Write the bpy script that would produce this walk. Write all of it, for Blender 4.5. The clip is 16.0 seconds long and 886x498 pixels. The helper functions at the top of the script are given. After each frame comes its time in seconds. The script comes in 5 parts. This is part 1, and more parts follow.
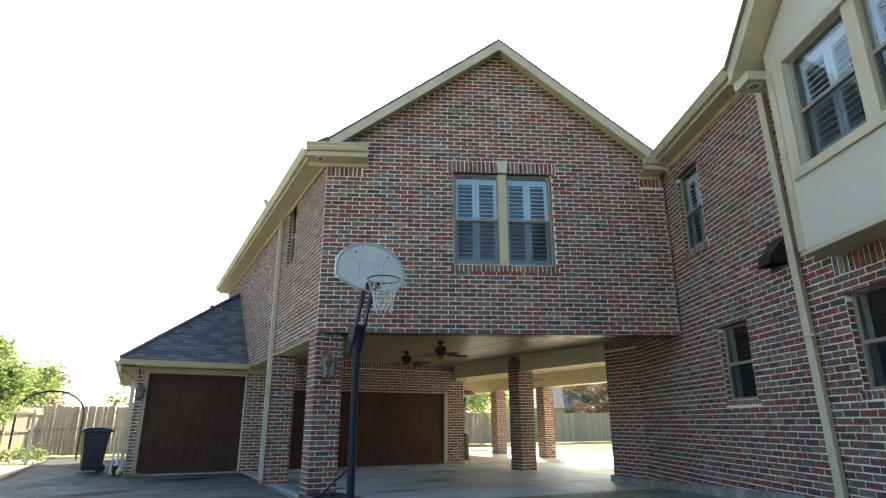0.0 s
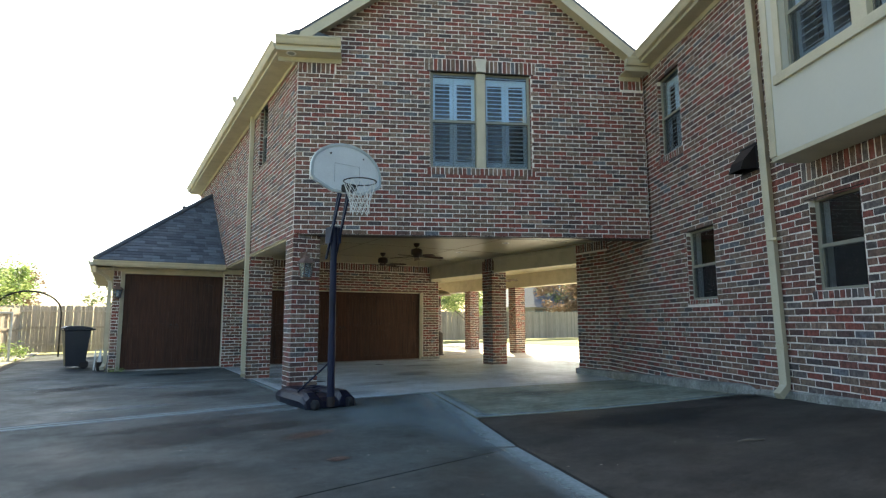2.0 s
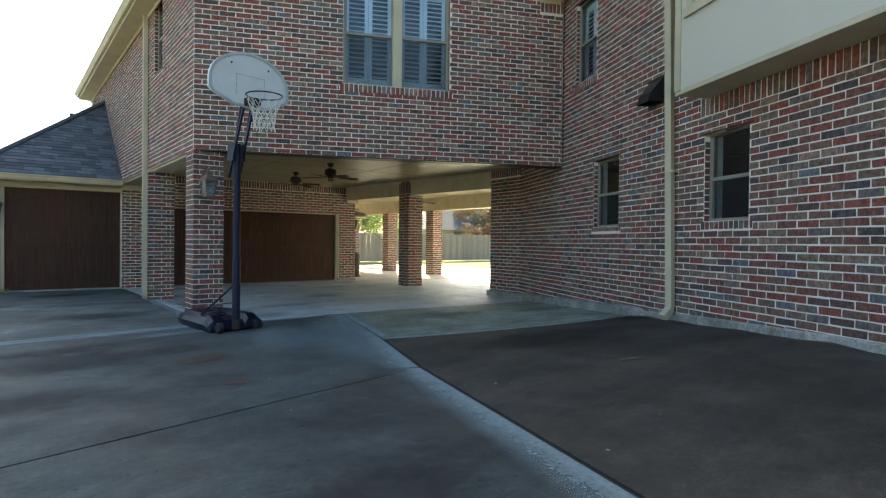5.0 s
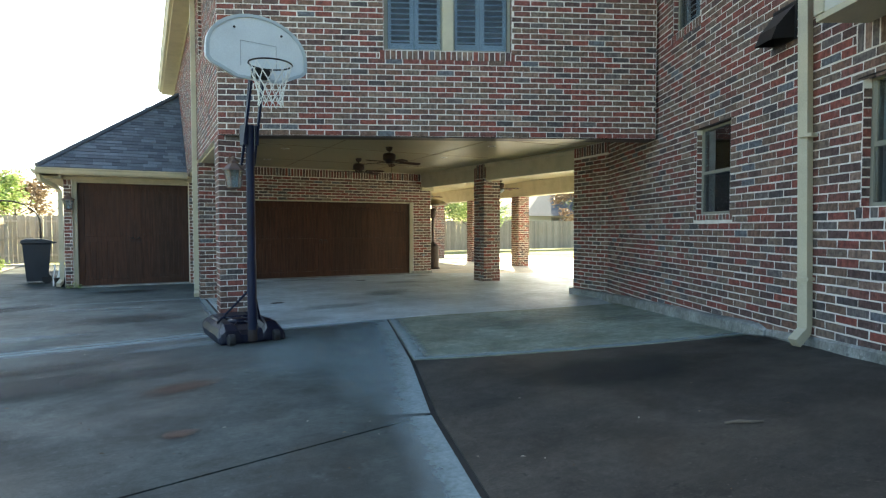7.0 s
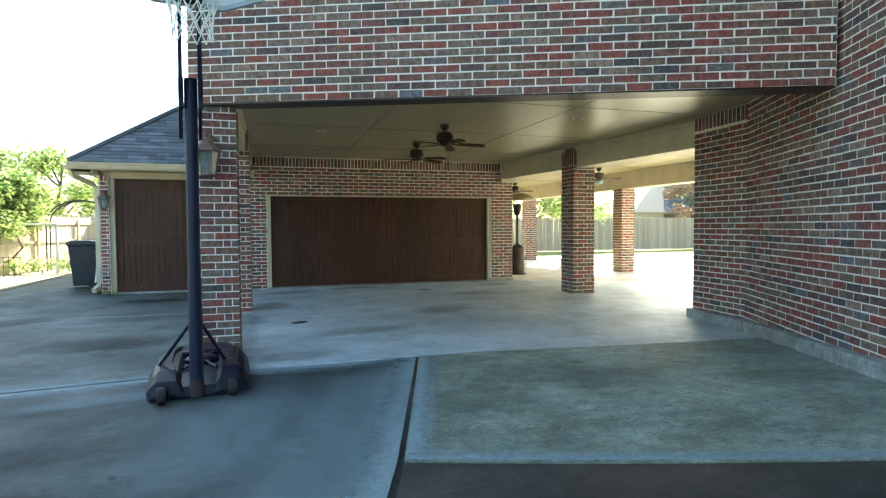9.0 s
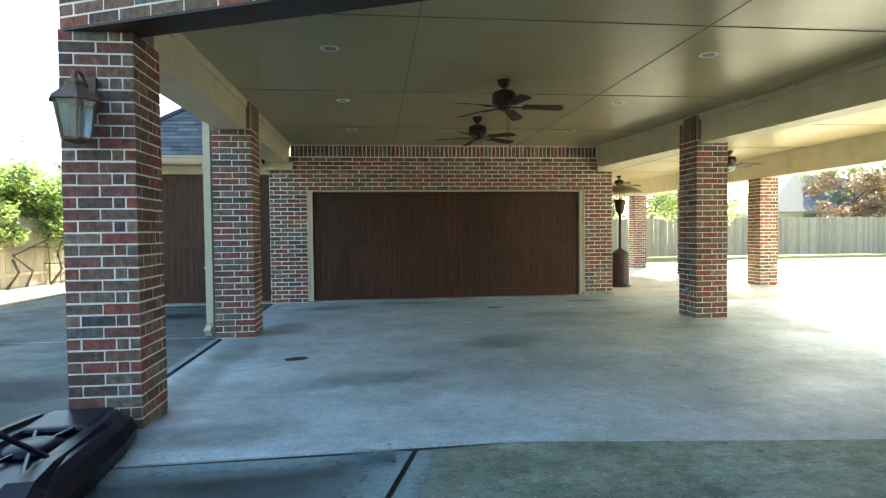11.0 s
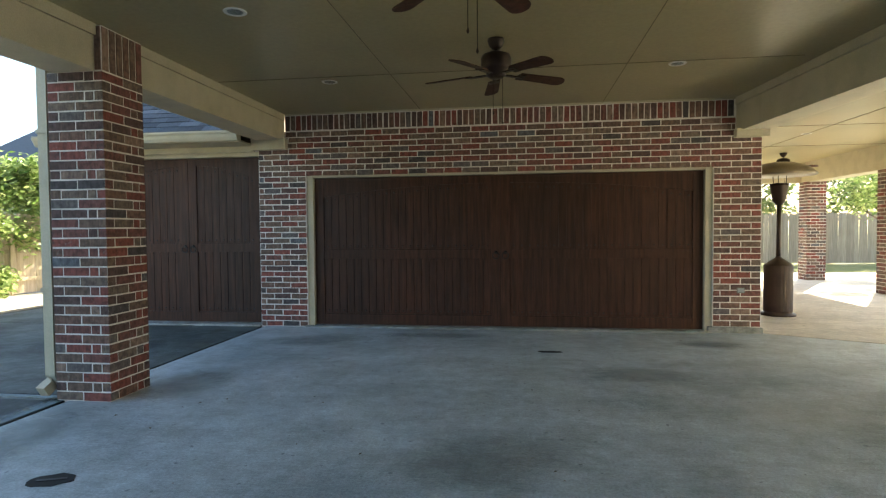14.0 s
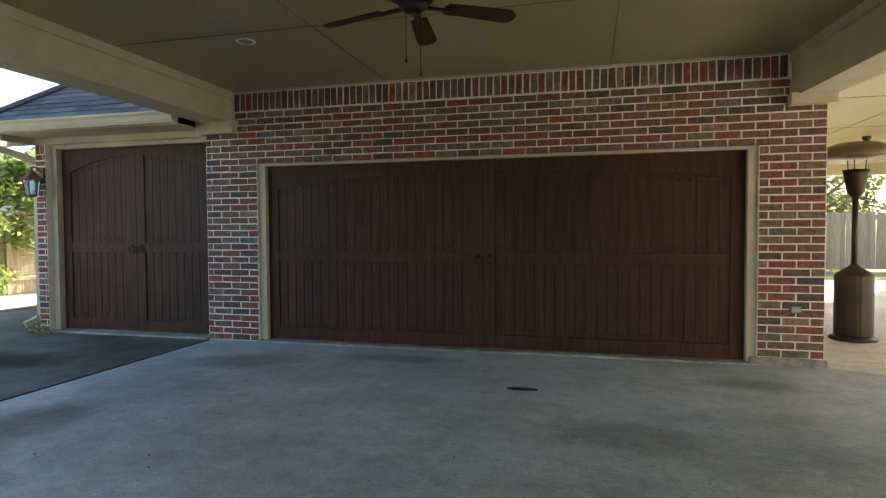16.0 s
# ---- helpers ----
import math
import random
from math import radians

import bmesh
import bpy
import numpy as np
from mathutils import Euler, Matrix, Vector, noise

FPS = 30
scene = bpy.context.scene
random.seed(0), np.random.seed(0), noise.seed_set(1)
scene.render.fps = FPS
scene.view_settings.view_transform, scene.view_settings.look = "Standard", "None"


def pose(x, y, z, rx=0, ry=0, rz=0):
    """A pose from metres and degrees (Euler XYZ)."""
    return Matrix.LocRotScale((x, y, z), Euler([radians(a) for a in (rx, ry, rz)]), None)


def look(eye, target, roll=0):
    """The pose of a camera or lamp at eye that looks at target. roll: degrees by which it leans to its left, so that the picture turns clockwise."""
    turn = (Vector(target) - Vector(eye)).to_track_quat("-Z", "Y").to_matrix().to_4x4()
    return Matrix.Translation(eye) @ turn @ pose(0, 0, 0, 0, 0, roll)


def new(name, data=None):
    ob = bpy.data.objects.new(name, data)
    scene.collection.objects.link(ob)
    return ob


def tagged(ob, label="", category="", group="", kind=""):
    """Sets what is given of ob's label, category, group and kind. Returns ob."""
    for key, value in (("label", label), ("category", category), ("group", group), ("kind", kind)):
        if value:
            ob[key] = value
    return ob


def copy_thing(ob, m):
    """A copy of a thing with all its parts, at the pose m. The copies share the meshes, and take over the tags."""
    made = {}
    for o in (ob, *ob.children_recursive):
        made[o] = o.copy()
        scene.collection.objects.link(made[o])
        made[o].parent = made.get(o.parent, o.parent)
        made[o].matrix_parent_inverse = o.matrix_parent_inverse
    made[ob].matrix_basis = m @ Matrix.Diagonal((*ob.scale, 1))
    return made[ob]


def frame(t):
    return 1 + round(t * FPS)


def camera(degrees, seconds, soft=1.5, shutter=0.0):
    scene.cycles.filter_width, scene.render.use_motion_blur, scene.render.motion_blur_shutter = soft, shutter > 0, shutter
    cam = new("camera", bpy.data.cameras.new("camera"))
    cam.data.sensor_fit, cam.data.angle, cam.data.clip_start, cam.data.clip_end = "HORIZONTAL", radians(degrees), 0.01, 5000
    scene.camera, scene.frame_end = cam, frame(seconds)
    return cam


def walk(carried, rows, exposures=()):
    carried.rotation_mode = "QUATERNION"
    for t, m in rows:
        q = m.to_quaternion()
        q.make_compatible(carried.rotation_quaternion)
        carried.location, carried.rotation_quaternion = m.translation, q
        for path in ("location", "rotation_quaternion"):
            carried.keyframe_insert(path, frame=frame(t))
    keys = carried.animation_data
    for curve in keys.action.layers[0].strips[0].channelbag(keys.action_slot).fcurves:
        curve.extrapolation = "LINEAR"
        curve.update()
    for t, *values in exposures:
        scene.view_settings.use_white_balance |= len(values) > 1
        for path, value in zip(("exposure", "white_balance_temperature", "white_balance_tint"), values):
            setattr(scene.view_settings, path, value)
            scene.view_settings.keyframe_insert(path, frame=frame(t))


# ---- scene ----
cam = camera(75.4, 16.0, 1.25)
PATH = [
    (0, (-0.027, -0.328, 1.231), (0.856, 1.37, 1.812), -0.1),
    (0.5, (-0.025, -0.337, 1.237), (0.88, 1.377, 1.73), -0.2),
    (1, (-0.037, -0.335, 1.243), (0.895, 1.385, 1.662), -0.2),
    (1.5, (-0.053, -0.336, 1.223), (0.905, 1.386, 1.568), -0.2),
    (2, (-0.053, -0.345, 1.228), (0.938, 1.375, 1.478), -0.2),
    (2.5, (-0.039, -0.368, 1.234), (1.001, 1.333, 1.392), -0.1),
    (3, (-0.037, -0.397, 1.239), (1.081, 1.258, 1.341), -0.0),
    (3.5, (-0.024, -0.419, 1.236), (1.185, 1.173, 1.298), 0.1),
    (3.7, (-0.024, -0.441, 1.24), (1.216, 1.127, 1.287), 0.2),
    (5.8, (0.522, -0.162, 1.307), (1.687, 1.462, 1.244), -0.0),
    (6, (0.684, -0.071, 1.324), (1.809, 1.582, 1.26), -0.1),
    (6.5, (1.141, 0.209, 1.368), (2.15, 1.934, 1.298), -0.1),
    (7, (1.617, 0.566, 1.381), (2.539, 2.34, 1.309), -0.1),
    (7.5, (2.074, 1.003, 1.396), (2.951, 2.8, 1.323), -0.1),
    (8, (2.513, 1.503, 1.428), (3.3, 3.34, 1.349), -0.3),
    (8.5, (2.932, 2.085, 1.423), (3.585, 3.974, 1.342), -0.3),
    (9, (3.331, 2.68, 1.411), (3.917, 4.591, 1.333), -0.3),
    (9.5, (3.714, 3.268, 1.407), (4.193, 5.208, 1.33), -0.4),
    (10, (4.07, 3.892, 1.388), (4.499, 5.844, 1.314), -0.4),
    (10.2, (4.198, 4.172, 1.361), (4.604, 6.129, 1.291), -0.5),
    (12.3, (5.384, 6.636, 1.338), (5.36, 8.635, 1.274), -0.3),
    (12.5, (5.518, 6.882, 1.354), (5.49, 8.88, 1.286), -0.3),
    (13, (5.794, 7.452, 1.375), (5.711, 9.449, 1.304), -0.4),
    (13.5, (6.067, 8.031, 1.393), (5.919, 10.024, 1.321), -0.4),
    (14, (6.389, 8.568, 1.384), (6.116, 10.548, 1.316), -0.5),
    (14.5, (6.674, 9.091, 1.373), (6.285, 11.052, 1.308), -0.5),
    (15, (6.951, 9.609, 1.365), (6.47, 11.549, 1.302), -0.5),
    (15.5, (7.149, 10.037, 1.341), (6.627, 11.966, 1.277), -0.5),
    (16, (7.227, 10.221, 1.353), (6.739, 12.159, 1.287), -0.3),
]
walk(cam, [(t, look(eye, target, roll)) for t, eye, target, roll in PATH], [(0, 1.65, 6450, 3), (3.5, 1.72, 6450, 2), (6, 1.65, 6500, 1), (6.5, 2.02, 6440, -1), (7.2, 2.08, 6420, -1), (10, 2.68, 6200, -7), (12.5, 2.48, 6200, -1), (16, 2.08, 6560, 6)])

# ---- light ----
SUN = Vector((0.72, 1.15, 1.0)).normalized()
world = bpy.data.worlds.new("world")
scene.world = world
world.use_nodes = True
wn = world.node_tree.nodes
sky = wn.new("ShaderNodeTexSky")
sky.sky_type, sky.sun_disc = "NISHITA", False
sky.sun_elevation = math.asin(SUN.z)
sky.sun_rotation = math.atan2(SUN.x, SUN.y)
sky.air_density, sky.dust_density = 1.0, 2.5
wn["Background"].inputs[1].default_value = 0.13
world.node_tree.links.new(sky.outputs[0], wn["Background"].inputs[0])
sun = new("sun", bpy.data.lights.new("sun", "SUN"))
sun.data.energy, sun.data.angle, sun.data.color = 5.0, radians(0.53), (1.0, 0.845, 0.59)
sun.matrix_world = look(SUN * 50, (0, 0, 0))


# ---- materials ----
class Nodes:
    """A small hand for building node materials."""

    def __init__(self, name, rough=0.7, metal=0.0, spec=0.5):
        self.mat = bpy.data.materials.new(name)
        self.mat.use_nodes = True
        self.tree = self.mat.node_tree
        self.bsdf = self.tree.nodes["Principled BSDF"]
        self.bsdf.inputs["Roughness"].default_value = rough
        self.bsdf.inputs["Metallic"].default_value = metal
        self.bsdf.inputs["Specular IOR Level"].default_value = spec
        self.coord = self.tree.nodes.new("ShaderNodeTexCoord").outputs["Object"]
        self.world = self.tree.nodes.new("ShaderNodeNewGeometry")

    def link(self, a, b):
        self.tree.links.new(a, b)

    def noise(self, scale, detail=4, rough=0.55, place=None, stretch=None):
        n = self.tree.nodes.new("ShaderNodeTexNoise")
        n.inputs["Scale"].default_value = scale
        n.inputs["Detail"].default_value = detail
        n.inputs["Roughness"].default_value = rough
        src = place or self.world.outputs["Position"]
        if stretch:
            m = self.tree.nodes.new("ShaderNodeMapping")
            m.inputs["Scale"].default_value = stretch
            self.link(src, m.inputs["Vector"])
            src = m.outputs[0]
        self.link(src, n.inputs["Vector"])
        return n.outputs["Fac"]

    def ramp(self, fac, stops, constant=False):
        r = self.tree.nodes.new("ShaderNodeValToRGB")
        r.color_ramp.interpolation = "CONSTANT" if constant else "LINEAR"
        while len(r.color_ramp.elements) < len(stops):
            r.color_ramp.elements.new(0.5)
        for e, (p, c) in zip(r.color_ramp.elements, stops):
            e.position, e.color = p, (*c, 1) if len(c) == 3 else c
        self.link(fac, r.inputs[0])
        return r.outputs[0]

    def grey(self, fac, lo, hi, a=0.0, b=1.0):
        m = self.tree.nodes.new("ShaderNodeMapRange")
        for k, v in (("From Min", lo), ("From Max", hi), ("To Min", a), ("To Max", b)):
            m.inputs[k].default_value = v
        self.link(fac, m.inputs["Value"])
        return m.outputs[0]

    def mix(self, a, b, fac, mode="MIX"):
        m = self.tree.nodes.new("ShaderNodeMix")
        m.data_type, m.blend_type = "RGBA", mode
        for v, s in ((fac, m.inputs[0]), (a, m.inputs[6]), (b, m.inputs[7])):
            if isinstance(v, (int, float)):
                s.default_value = v
            elif isinstance(v, tuple):
                s.default_value = (*v, 1)
            else:
                self.link(v, s)
        return m.outputs[2]

    def colour(self, c):
        if isinstance(c, tuple):
            self.bsdf.inputs["Base Color"].default_value = (*c, 1)
        else:
            self.link(c, self.bsdf.inputs["Base Color"])

    def bump(self, fac, strength=0.3, dist=0.01):
        b = self.tree.nodes.new("ShaderNodeBump")
        b.inputs["Strength"].default_value, b.inputs["Distance"].default_value = strength, dist
        self.link(fac, b.inputs["Height"])
        self.link(b.outputs[0], self.bsdf.inputs["Normal"])

    def rough(self, fac):
        self.link(fac, self.bsdf.inputs["Roughness"])


def painted(name, c, rough=0.6, wear=0.12, metal=0.0, scale=3.0, bump=0.15, fine=0.08):
    n = Nodes(name, rough, metal)
    dark = tuple(v * (1 - wear * 2) for v in c)
    light = tuple(min(1, v * (1 + wear * 0.4)) for v in c)
    big = n.ramp(n.noise(scale, 5), [(0.3, dark), (0.55, c), (0.8, light)])
    fine = n.grey(n.noise(scale * 30, 2), 0.3, 0.7, 1 - fine, 1 + fine * 0.7)
    n.colour(n.mix(big, fine, 1.0, "MULTIPLY"))
    n.bump(n.noise(scale * 40, 3), bump, 0.003)
    return n.mat


def brick_material(name, source):
    n = Nodes(name, 0.85)
    if source == "object":
        rnd = n.tree.nodes.new("ShaderNodeObjectInfo").outputs["Random"]
    else:
        rnd = n.world.outputs["Random Per Island"]
    tones = [(0.0, (0.165, 0.07, 0.058)), (0.18, (0.17, 0.098, 0.072)), (0.32, (0.205, 0.066, 0.052)), (0.43, (0.15, 0.1, 0.074)),
             (0.55, (0.17, 0.127, 0.1)), (0.66, (0.1, 0.062, 0.056)), (0.78, (0.128, 0.112, 0.108)), (0.83, (0.235, 0.16, 0.125)),
             (0.88, (0.072, 0.062, 0.064)), (0.92, (0.225, 0.07, 0.052)), (0.98, (0.12, 0.13, 0.15))]
    base = n.ramp(rnd, tones, True)
    mott = n.mix(base, n.ramp(n.noise(22, 5), [(0.35, (0.55, 0.5, 0.5)), (0.65, (1.35, 1.3, 1.25))]), 0.8, "MULTIPLY")
    drag = n.grey(n.noise(60, 3, 0.6, None, (1, 1, 0.12)), 0.35, 0.65, 0.82, 1.2)
    mott = n.mix(mott, drag, 1.0, "MULTIPLY")
    char = n.grey(n.noise(13, 5, 0.7), 0.58, 0.7, 0.0, 0.55)
    mott = n.mix(mott, (0.045, 0.038, 0.04), char)
    lime = n.grey(n.noise(9, 7, 0.75), 0.6, 0.74, 0.0, 0.55)
    n.colour(n.mix(mott, (0.4, 0.36, 0.31), lime))
    n.bump(n.noise(70, 4, 0.7), 0.6, 0.006)
    return n.mat


BRICK_ONE = brick_material("brick_single", "object")
BRICK_ALL = brick_material("brick_mass", "island")
n = Nodes("mortar", 0.95)
n.colour(n.ramp(n.noise(8, 5), [(0.3, (0.64, 0.59, 0.53)), (0.7, (0.84, 0.79, 0.72))]))
n.bump(n.noise(120, 3), 0.5, 0.004)
MORTAR = n.mat
TRIM = painted("cream_trim_paint", (0.5, 0.452, 0.325), 0.55, 0.08)
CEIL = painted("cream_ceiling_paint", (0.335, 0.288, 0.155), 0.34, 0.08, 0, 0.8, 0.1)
STUCCO = painted("cream_panel_paint", (0.53, 0.515, 0.445), 0.6, 0.025, 0, 0.7, 0.03, 0.01)
VINYL = painted("almond_window_vinyl", (0.25, 0.24, 0.19), 0.45, 0.05)
SHUTTER = painted("white_shutter_paint", (0.78, 0.8, 0.82), 0.4, 0.04)
BLACK = painted("black_iron", (0.02, 0.018, 0.018), 0.45, 0.2, 0.3)
BRONZE = painted("dark_bronze_fan", (0.035, 0.022, 0.016), 0.4, 0.2, 0.5)
COPPER = painted("aged_copper", (0.17, 0.11, 0.085), 0.6, 0.25, 0.4)
NAVY = painted("navy_plastic", (0.006, 0.0075, 0.02), 0.34, 0.2)
NAVY.node_tree.nodes["Principled BSDF"].inputs["Specular IOR Level"].default_value = 0.22
POLE = painted("navy_steel_pole", (0.008, 0.012, 0.036), 0.5, 0.25)
POLE.node_tree.nodes["Principled BSDF"].inputs["Specular IOR Level"].default_value = 0.25
BOARD = painted("pale_board_plastic", (0.62, 0.66, 0.68), 0.4, 0.05)
GREYLINE = painted("grey_print", (0.3, 0.33, 0.36), 0.5, 0.1)
NET = painted("white_net_cord", (0.7, 0.7, 0.66), 0.8, 0.1)
BIN = painted("dark_bin_plastic", (0.025, 0.03, 0.04), 0.45, 0.15)
HEATER = painted("hammered_bronze_heater", (0.06, 0.04, 0.032), 0.5, 0.2, 0.4)
ALU = painted("brushed_heater_reflector", (0.22, 0.18, 0.12), 0.4, 0.1, 0.4)
WHITE = painted("white_metal", (0.72, 0.72, 0.7), 0.4, 0.05)
RUBBER = painted("black_rubber", (0.015, 0.015, 0.016), 0.7, 0.2)
DARK = painted("painted_room_shade", (0.05, 0.042, 0.036), 0.9, 0.2)
STONE = painted("pale_cast_stone", (0.62, 0.58, 0.5), 0.8, 0.08)

n = Nodes("glass_pane", 0.02, 0, 0.5)
n.colour((0.78, 0.91, 1.0))
n.bsdf.inputs["Transmission Weight"].default_value = 1.0
n.bsdf.inputs["IOR"].default_value = 1.45
GLASS = n.mat
n = Nodes("insect_screen", 0.8)
n.colour((0.03, 0.032, 0.035))
n.bsdf.inputs["Alpha"].default_value = 0.22
SCREEN = n.mat
n = Nodes("frosted_lamp_glass", 0.25, 0, 0.5)
n.colour((0.4, 0.5, 0.54))
n.bsdf.inputs["Transmission Weight"].default_value = 0.75
LAMPGLASS = n.mat

n = Nodes("stained_door_wood", 0.6, 0, 0.26)
grain = n.noise(3.0, 6, 0.6, None, (9, 9, 0.6))
hue = n.noise(1.3, 3, 0.5, None, (1, 1, 0.15))
n.colour(n.mix(n.ramp(grain, [(0.3, (0.026, 0.012, 0.008)), (0.7, (0.074, 0.034, 0.02))]), n.ramp(hue, [(0.35, (0.85, 0.86, 0.86)), (0.7, (1.3, 1.1, 0.95))]), 1.0, "MULTIPLY"))
n.bump(grain, 0.25, 0.004)
n.rough(n.grey(n.noise(6, 3), 0.3, 0.7, 0.48, 0.66))
DOORWOOD = n.mat


def concrete(name, lo, hi, tint, rough=0.8, wear=1.0):
    """Broom-finished concrete: broad weathering, ragged blotches, drag lines, pale scuffs, rust, flecks and pits."""
    n = Nodes(name, rough)
    big = n.ramp(n.noise(0.5, 7, 0.66), [(0.33, lo), (0.62, hi)])
    blot = n.ramp(n.noise(1.7, 10, 0.74), [(0.38, tint), (0.52, (1, 1, 1)), (0.66, (1.16, 1.18, 1.18))])
    streak = n.ramp(n.noise(1.3, 8, 0.72, None, (0.8, 1.5, 1)), [(0.38, (0.66, 0.68, 0.67)), (0.58, (1.12, 1.1, 1.08))])
    cloud = n.grey(n.noise(7, 12, 0.85), 0.35, 0.65, 0.56, 1.42)
    broom = n.grey(n.noise(12, 7, 0.8, None, (0.6, 3, 1)), 0.35, 0.65, 0.82, 1.18)
    fine = n.grey(n.noise(55, 6, 0.85), 0.32, 0.68, 0.66, 1.34)
    pale = n.grey(n.noise(2.6, 11, 0.8), 0.57, 0.66, 0.0, 0.45 * wear)
    rust = n.grey(n.noise(0.9, 8, 0.76, None, (1, 1.3, 1)), 0.63, 0.75, 0.0, 0.45)
    spot = n.grey(n.noise(16, 2, 0.4), 0.69, 0.74, 0.0, 0.7)
    fleck = n.grey(n.noise(48, 1, 0.4), 0.71, 0.75, 0.0, 0.5 * wear)
    c = n.mix(n.mix(n.mix(big, blot, 0.9 * wear, "MULTIPLY"), streak, 0.7 * wear, "MULTIPLY"), cloud, wear, "MULTIPLY")
    c = n.mix(c, tuple(min(0.75, v * 1.6) for v in hi), pale)
    c = n.mix(c, (hi[0] * 0.62, hi[1] * 0.47, hi[2] * 0.34), rust)
    c = n.mix(c, tuple(v * 0.45 for v in lo), spot)
    c = n.mix(c, tuple(min(0.75, v * 1.9) for v in hi), fleck)
    c = n.mix(c, broom, wear, "MULTIPLY")
    c = n.mix(c, fine, 1.0, "MULTIPLY")
    n.colour(c)
    n.rough(n.grey(n.noise(0.9, 5), 0.3, 0.7, rough - 0.22, rough + 0.08))
    n.bump(n.noise(70, 5, 0.75, None, (0.6, 1.4, 1)), 0.45, 0.005)
    return n.mat


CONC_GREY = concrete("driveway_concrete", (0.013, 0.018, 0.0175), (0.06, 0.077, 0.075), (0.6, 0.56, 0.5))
# Same driveway concrete as CONC_GREY, the back slabs' brighter light put into its colour.
CONC_BACK = concrete("brightened_back_concrete", (0.036, 0.045, 0.043), (0.11, 0.132, 0.126), (0.6, 0.58, 0.5))
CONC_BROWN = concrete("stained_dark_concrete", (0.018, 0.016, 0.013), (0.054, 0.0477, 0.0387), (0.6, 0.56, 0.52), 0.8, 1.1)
CONC_LIGHT = concrete("mossy_apron_concrete", (0.15, 0.172, 0.135), (0.29, 0.325, 0.26), (0.75, 0.72, 0.62))
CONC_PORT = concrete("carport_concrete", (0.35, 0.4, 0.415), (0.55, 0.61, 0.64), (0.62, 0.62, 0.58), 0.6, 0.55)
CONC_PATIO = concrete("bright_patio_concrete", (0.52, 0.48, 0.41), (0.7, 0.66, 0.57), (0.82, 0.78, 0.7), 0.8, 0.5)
JOINT = painted("dark_expansion_joint", (0.025, 0.023, 0.02), 0.9, 0.3)
n = Nodes("bleached_slab_margin", 0.8)
uv = n.tree.nodes.new("ShaderNodeSeparateXYZ")
n.link(n.tree.nodes["Texture Coordinate"].outputs["UV"], uv.inputs[0])
n.colour(n.ramp(n.noise(30, 4), [(0.3, (0.22, 0.28, 0.29)), (0.7, (0.34, 0.41, 0.42))]))
edge = n.tree.nodes.new("ShaderNodeMath")
edge.operation = "SUBTRACT"
n.link(n.noise(6, 10, 0.8), edge.inputs[0])
n.link(uv.outputs[1], edge.inputs[1])
n.link(n.grey(edge.outputs[0], -0.4, 0.35, 0.0, 0.75), n.bsdf.inputs["Alpha"])
MARGIN = n.mat


def stain_material(name, c, strength):
    """A soft-edged stain that fades out with a ragged rim."""
    n = Nodes(name, 0.75)
    uv = n.tree.nodes.new("ShaderNodeSeparateXYZ")
    n.link(n.tree.nodes["Texture Coordinate"].outputs["UV"], uv.inputs[0])
    n.colour(n.mix(c, n.grey(n.noise(8, 11, 0.85), 0.35, 0.65, 0.5, 1.5), 1.0, "MULTIPLY"))
    edge = n.tree.nodes.new("ShaderNodeMath")
    edge.operation = "SUBTRACT"
    n.link(n.noise(2.2, 12, 0.85), edge.inputs[0])
    n.link(uv.outputs[1], edge.inputs[1])
    n.link(n.grey(edge.outputs[0], -0.2, 0.2, 0.0, strength), n.bsdf.inputs["Alpha"])
    return n.mat


STAIN_DAMP = stain_material("damp_algae_stain", (0.2, 0.205, 0.165), 0.34)
STAIN_DARK = stain_material("dark_grime_stain", (0.014, 0.016, 0.016), 0.5)
STAIN_RUST = stain_material("rust_stain", (0.12, 0.06, 0.035), 0.6)
STAIN_PALE = stain_material("pale_ragged_patch", (0.22, 0.28, 0.285), 0.42)
CURB = concrete("footing_concrete", (0.22, 0.23, 0.22), (0.36, 0.36, 0.34), (0.7, 0.68, 0.62))

n = Nodes("lawn", 0.9)
n.colour(n.mix(n.ramp(n.noise(0.5, 5), [(0.3, (0.2, 0.22, 0.06)), (0.7, (0.36, 0.34, 0.14))]), n.grey(n.noise(40, 3), 0.3, 0.7, 0.6, 1.2), 1.0, "MULTIPLY"))
n.bump(n.noise(60, 3), 0.8, 0.03)
LAWN = n.mat
n = Nodes("pale_gravel_earth", 0.95)
n.colour(n.ramp(n.noise(20, 5), [(0.3, (0.36, 0.33, 0.27)), (0.7, (0.6, 0.56, 0.48))]))
n.bump(n.noise(60, 3), 0.8, 0.02)
EARTH = n.mat


def shingles(name, lo, hi):
    n = Nodes(name, 0.9)
    rnd = n.world.outputs["Random Per Island"]
    c = n.ramp(rnd, [(0.0, lo), (0.6, tuple((a + b) / 2 for a, b in zip(lo, hi))), (1.0, hi)])
    n.colour(n.mix(c, n.grey(n.noise(60, 3, 0.7), 0.3, 0.7, 0.7, 1.25), 1.0, "MULTIPLY"))
    n.bump(n.noise(140, 3), 0.5, 0.004)
    return n.mat


SHINGLE_GREY = shingles("slate_grey_shingle", (0.06, 0.07, 0.085), (0.15, 0.17, 0.2))
SHINGLE_TAN = shingles("weathered_tan_shingle", (0.16, 0.14, 0.11), (0.32, 0.29, 0.24))


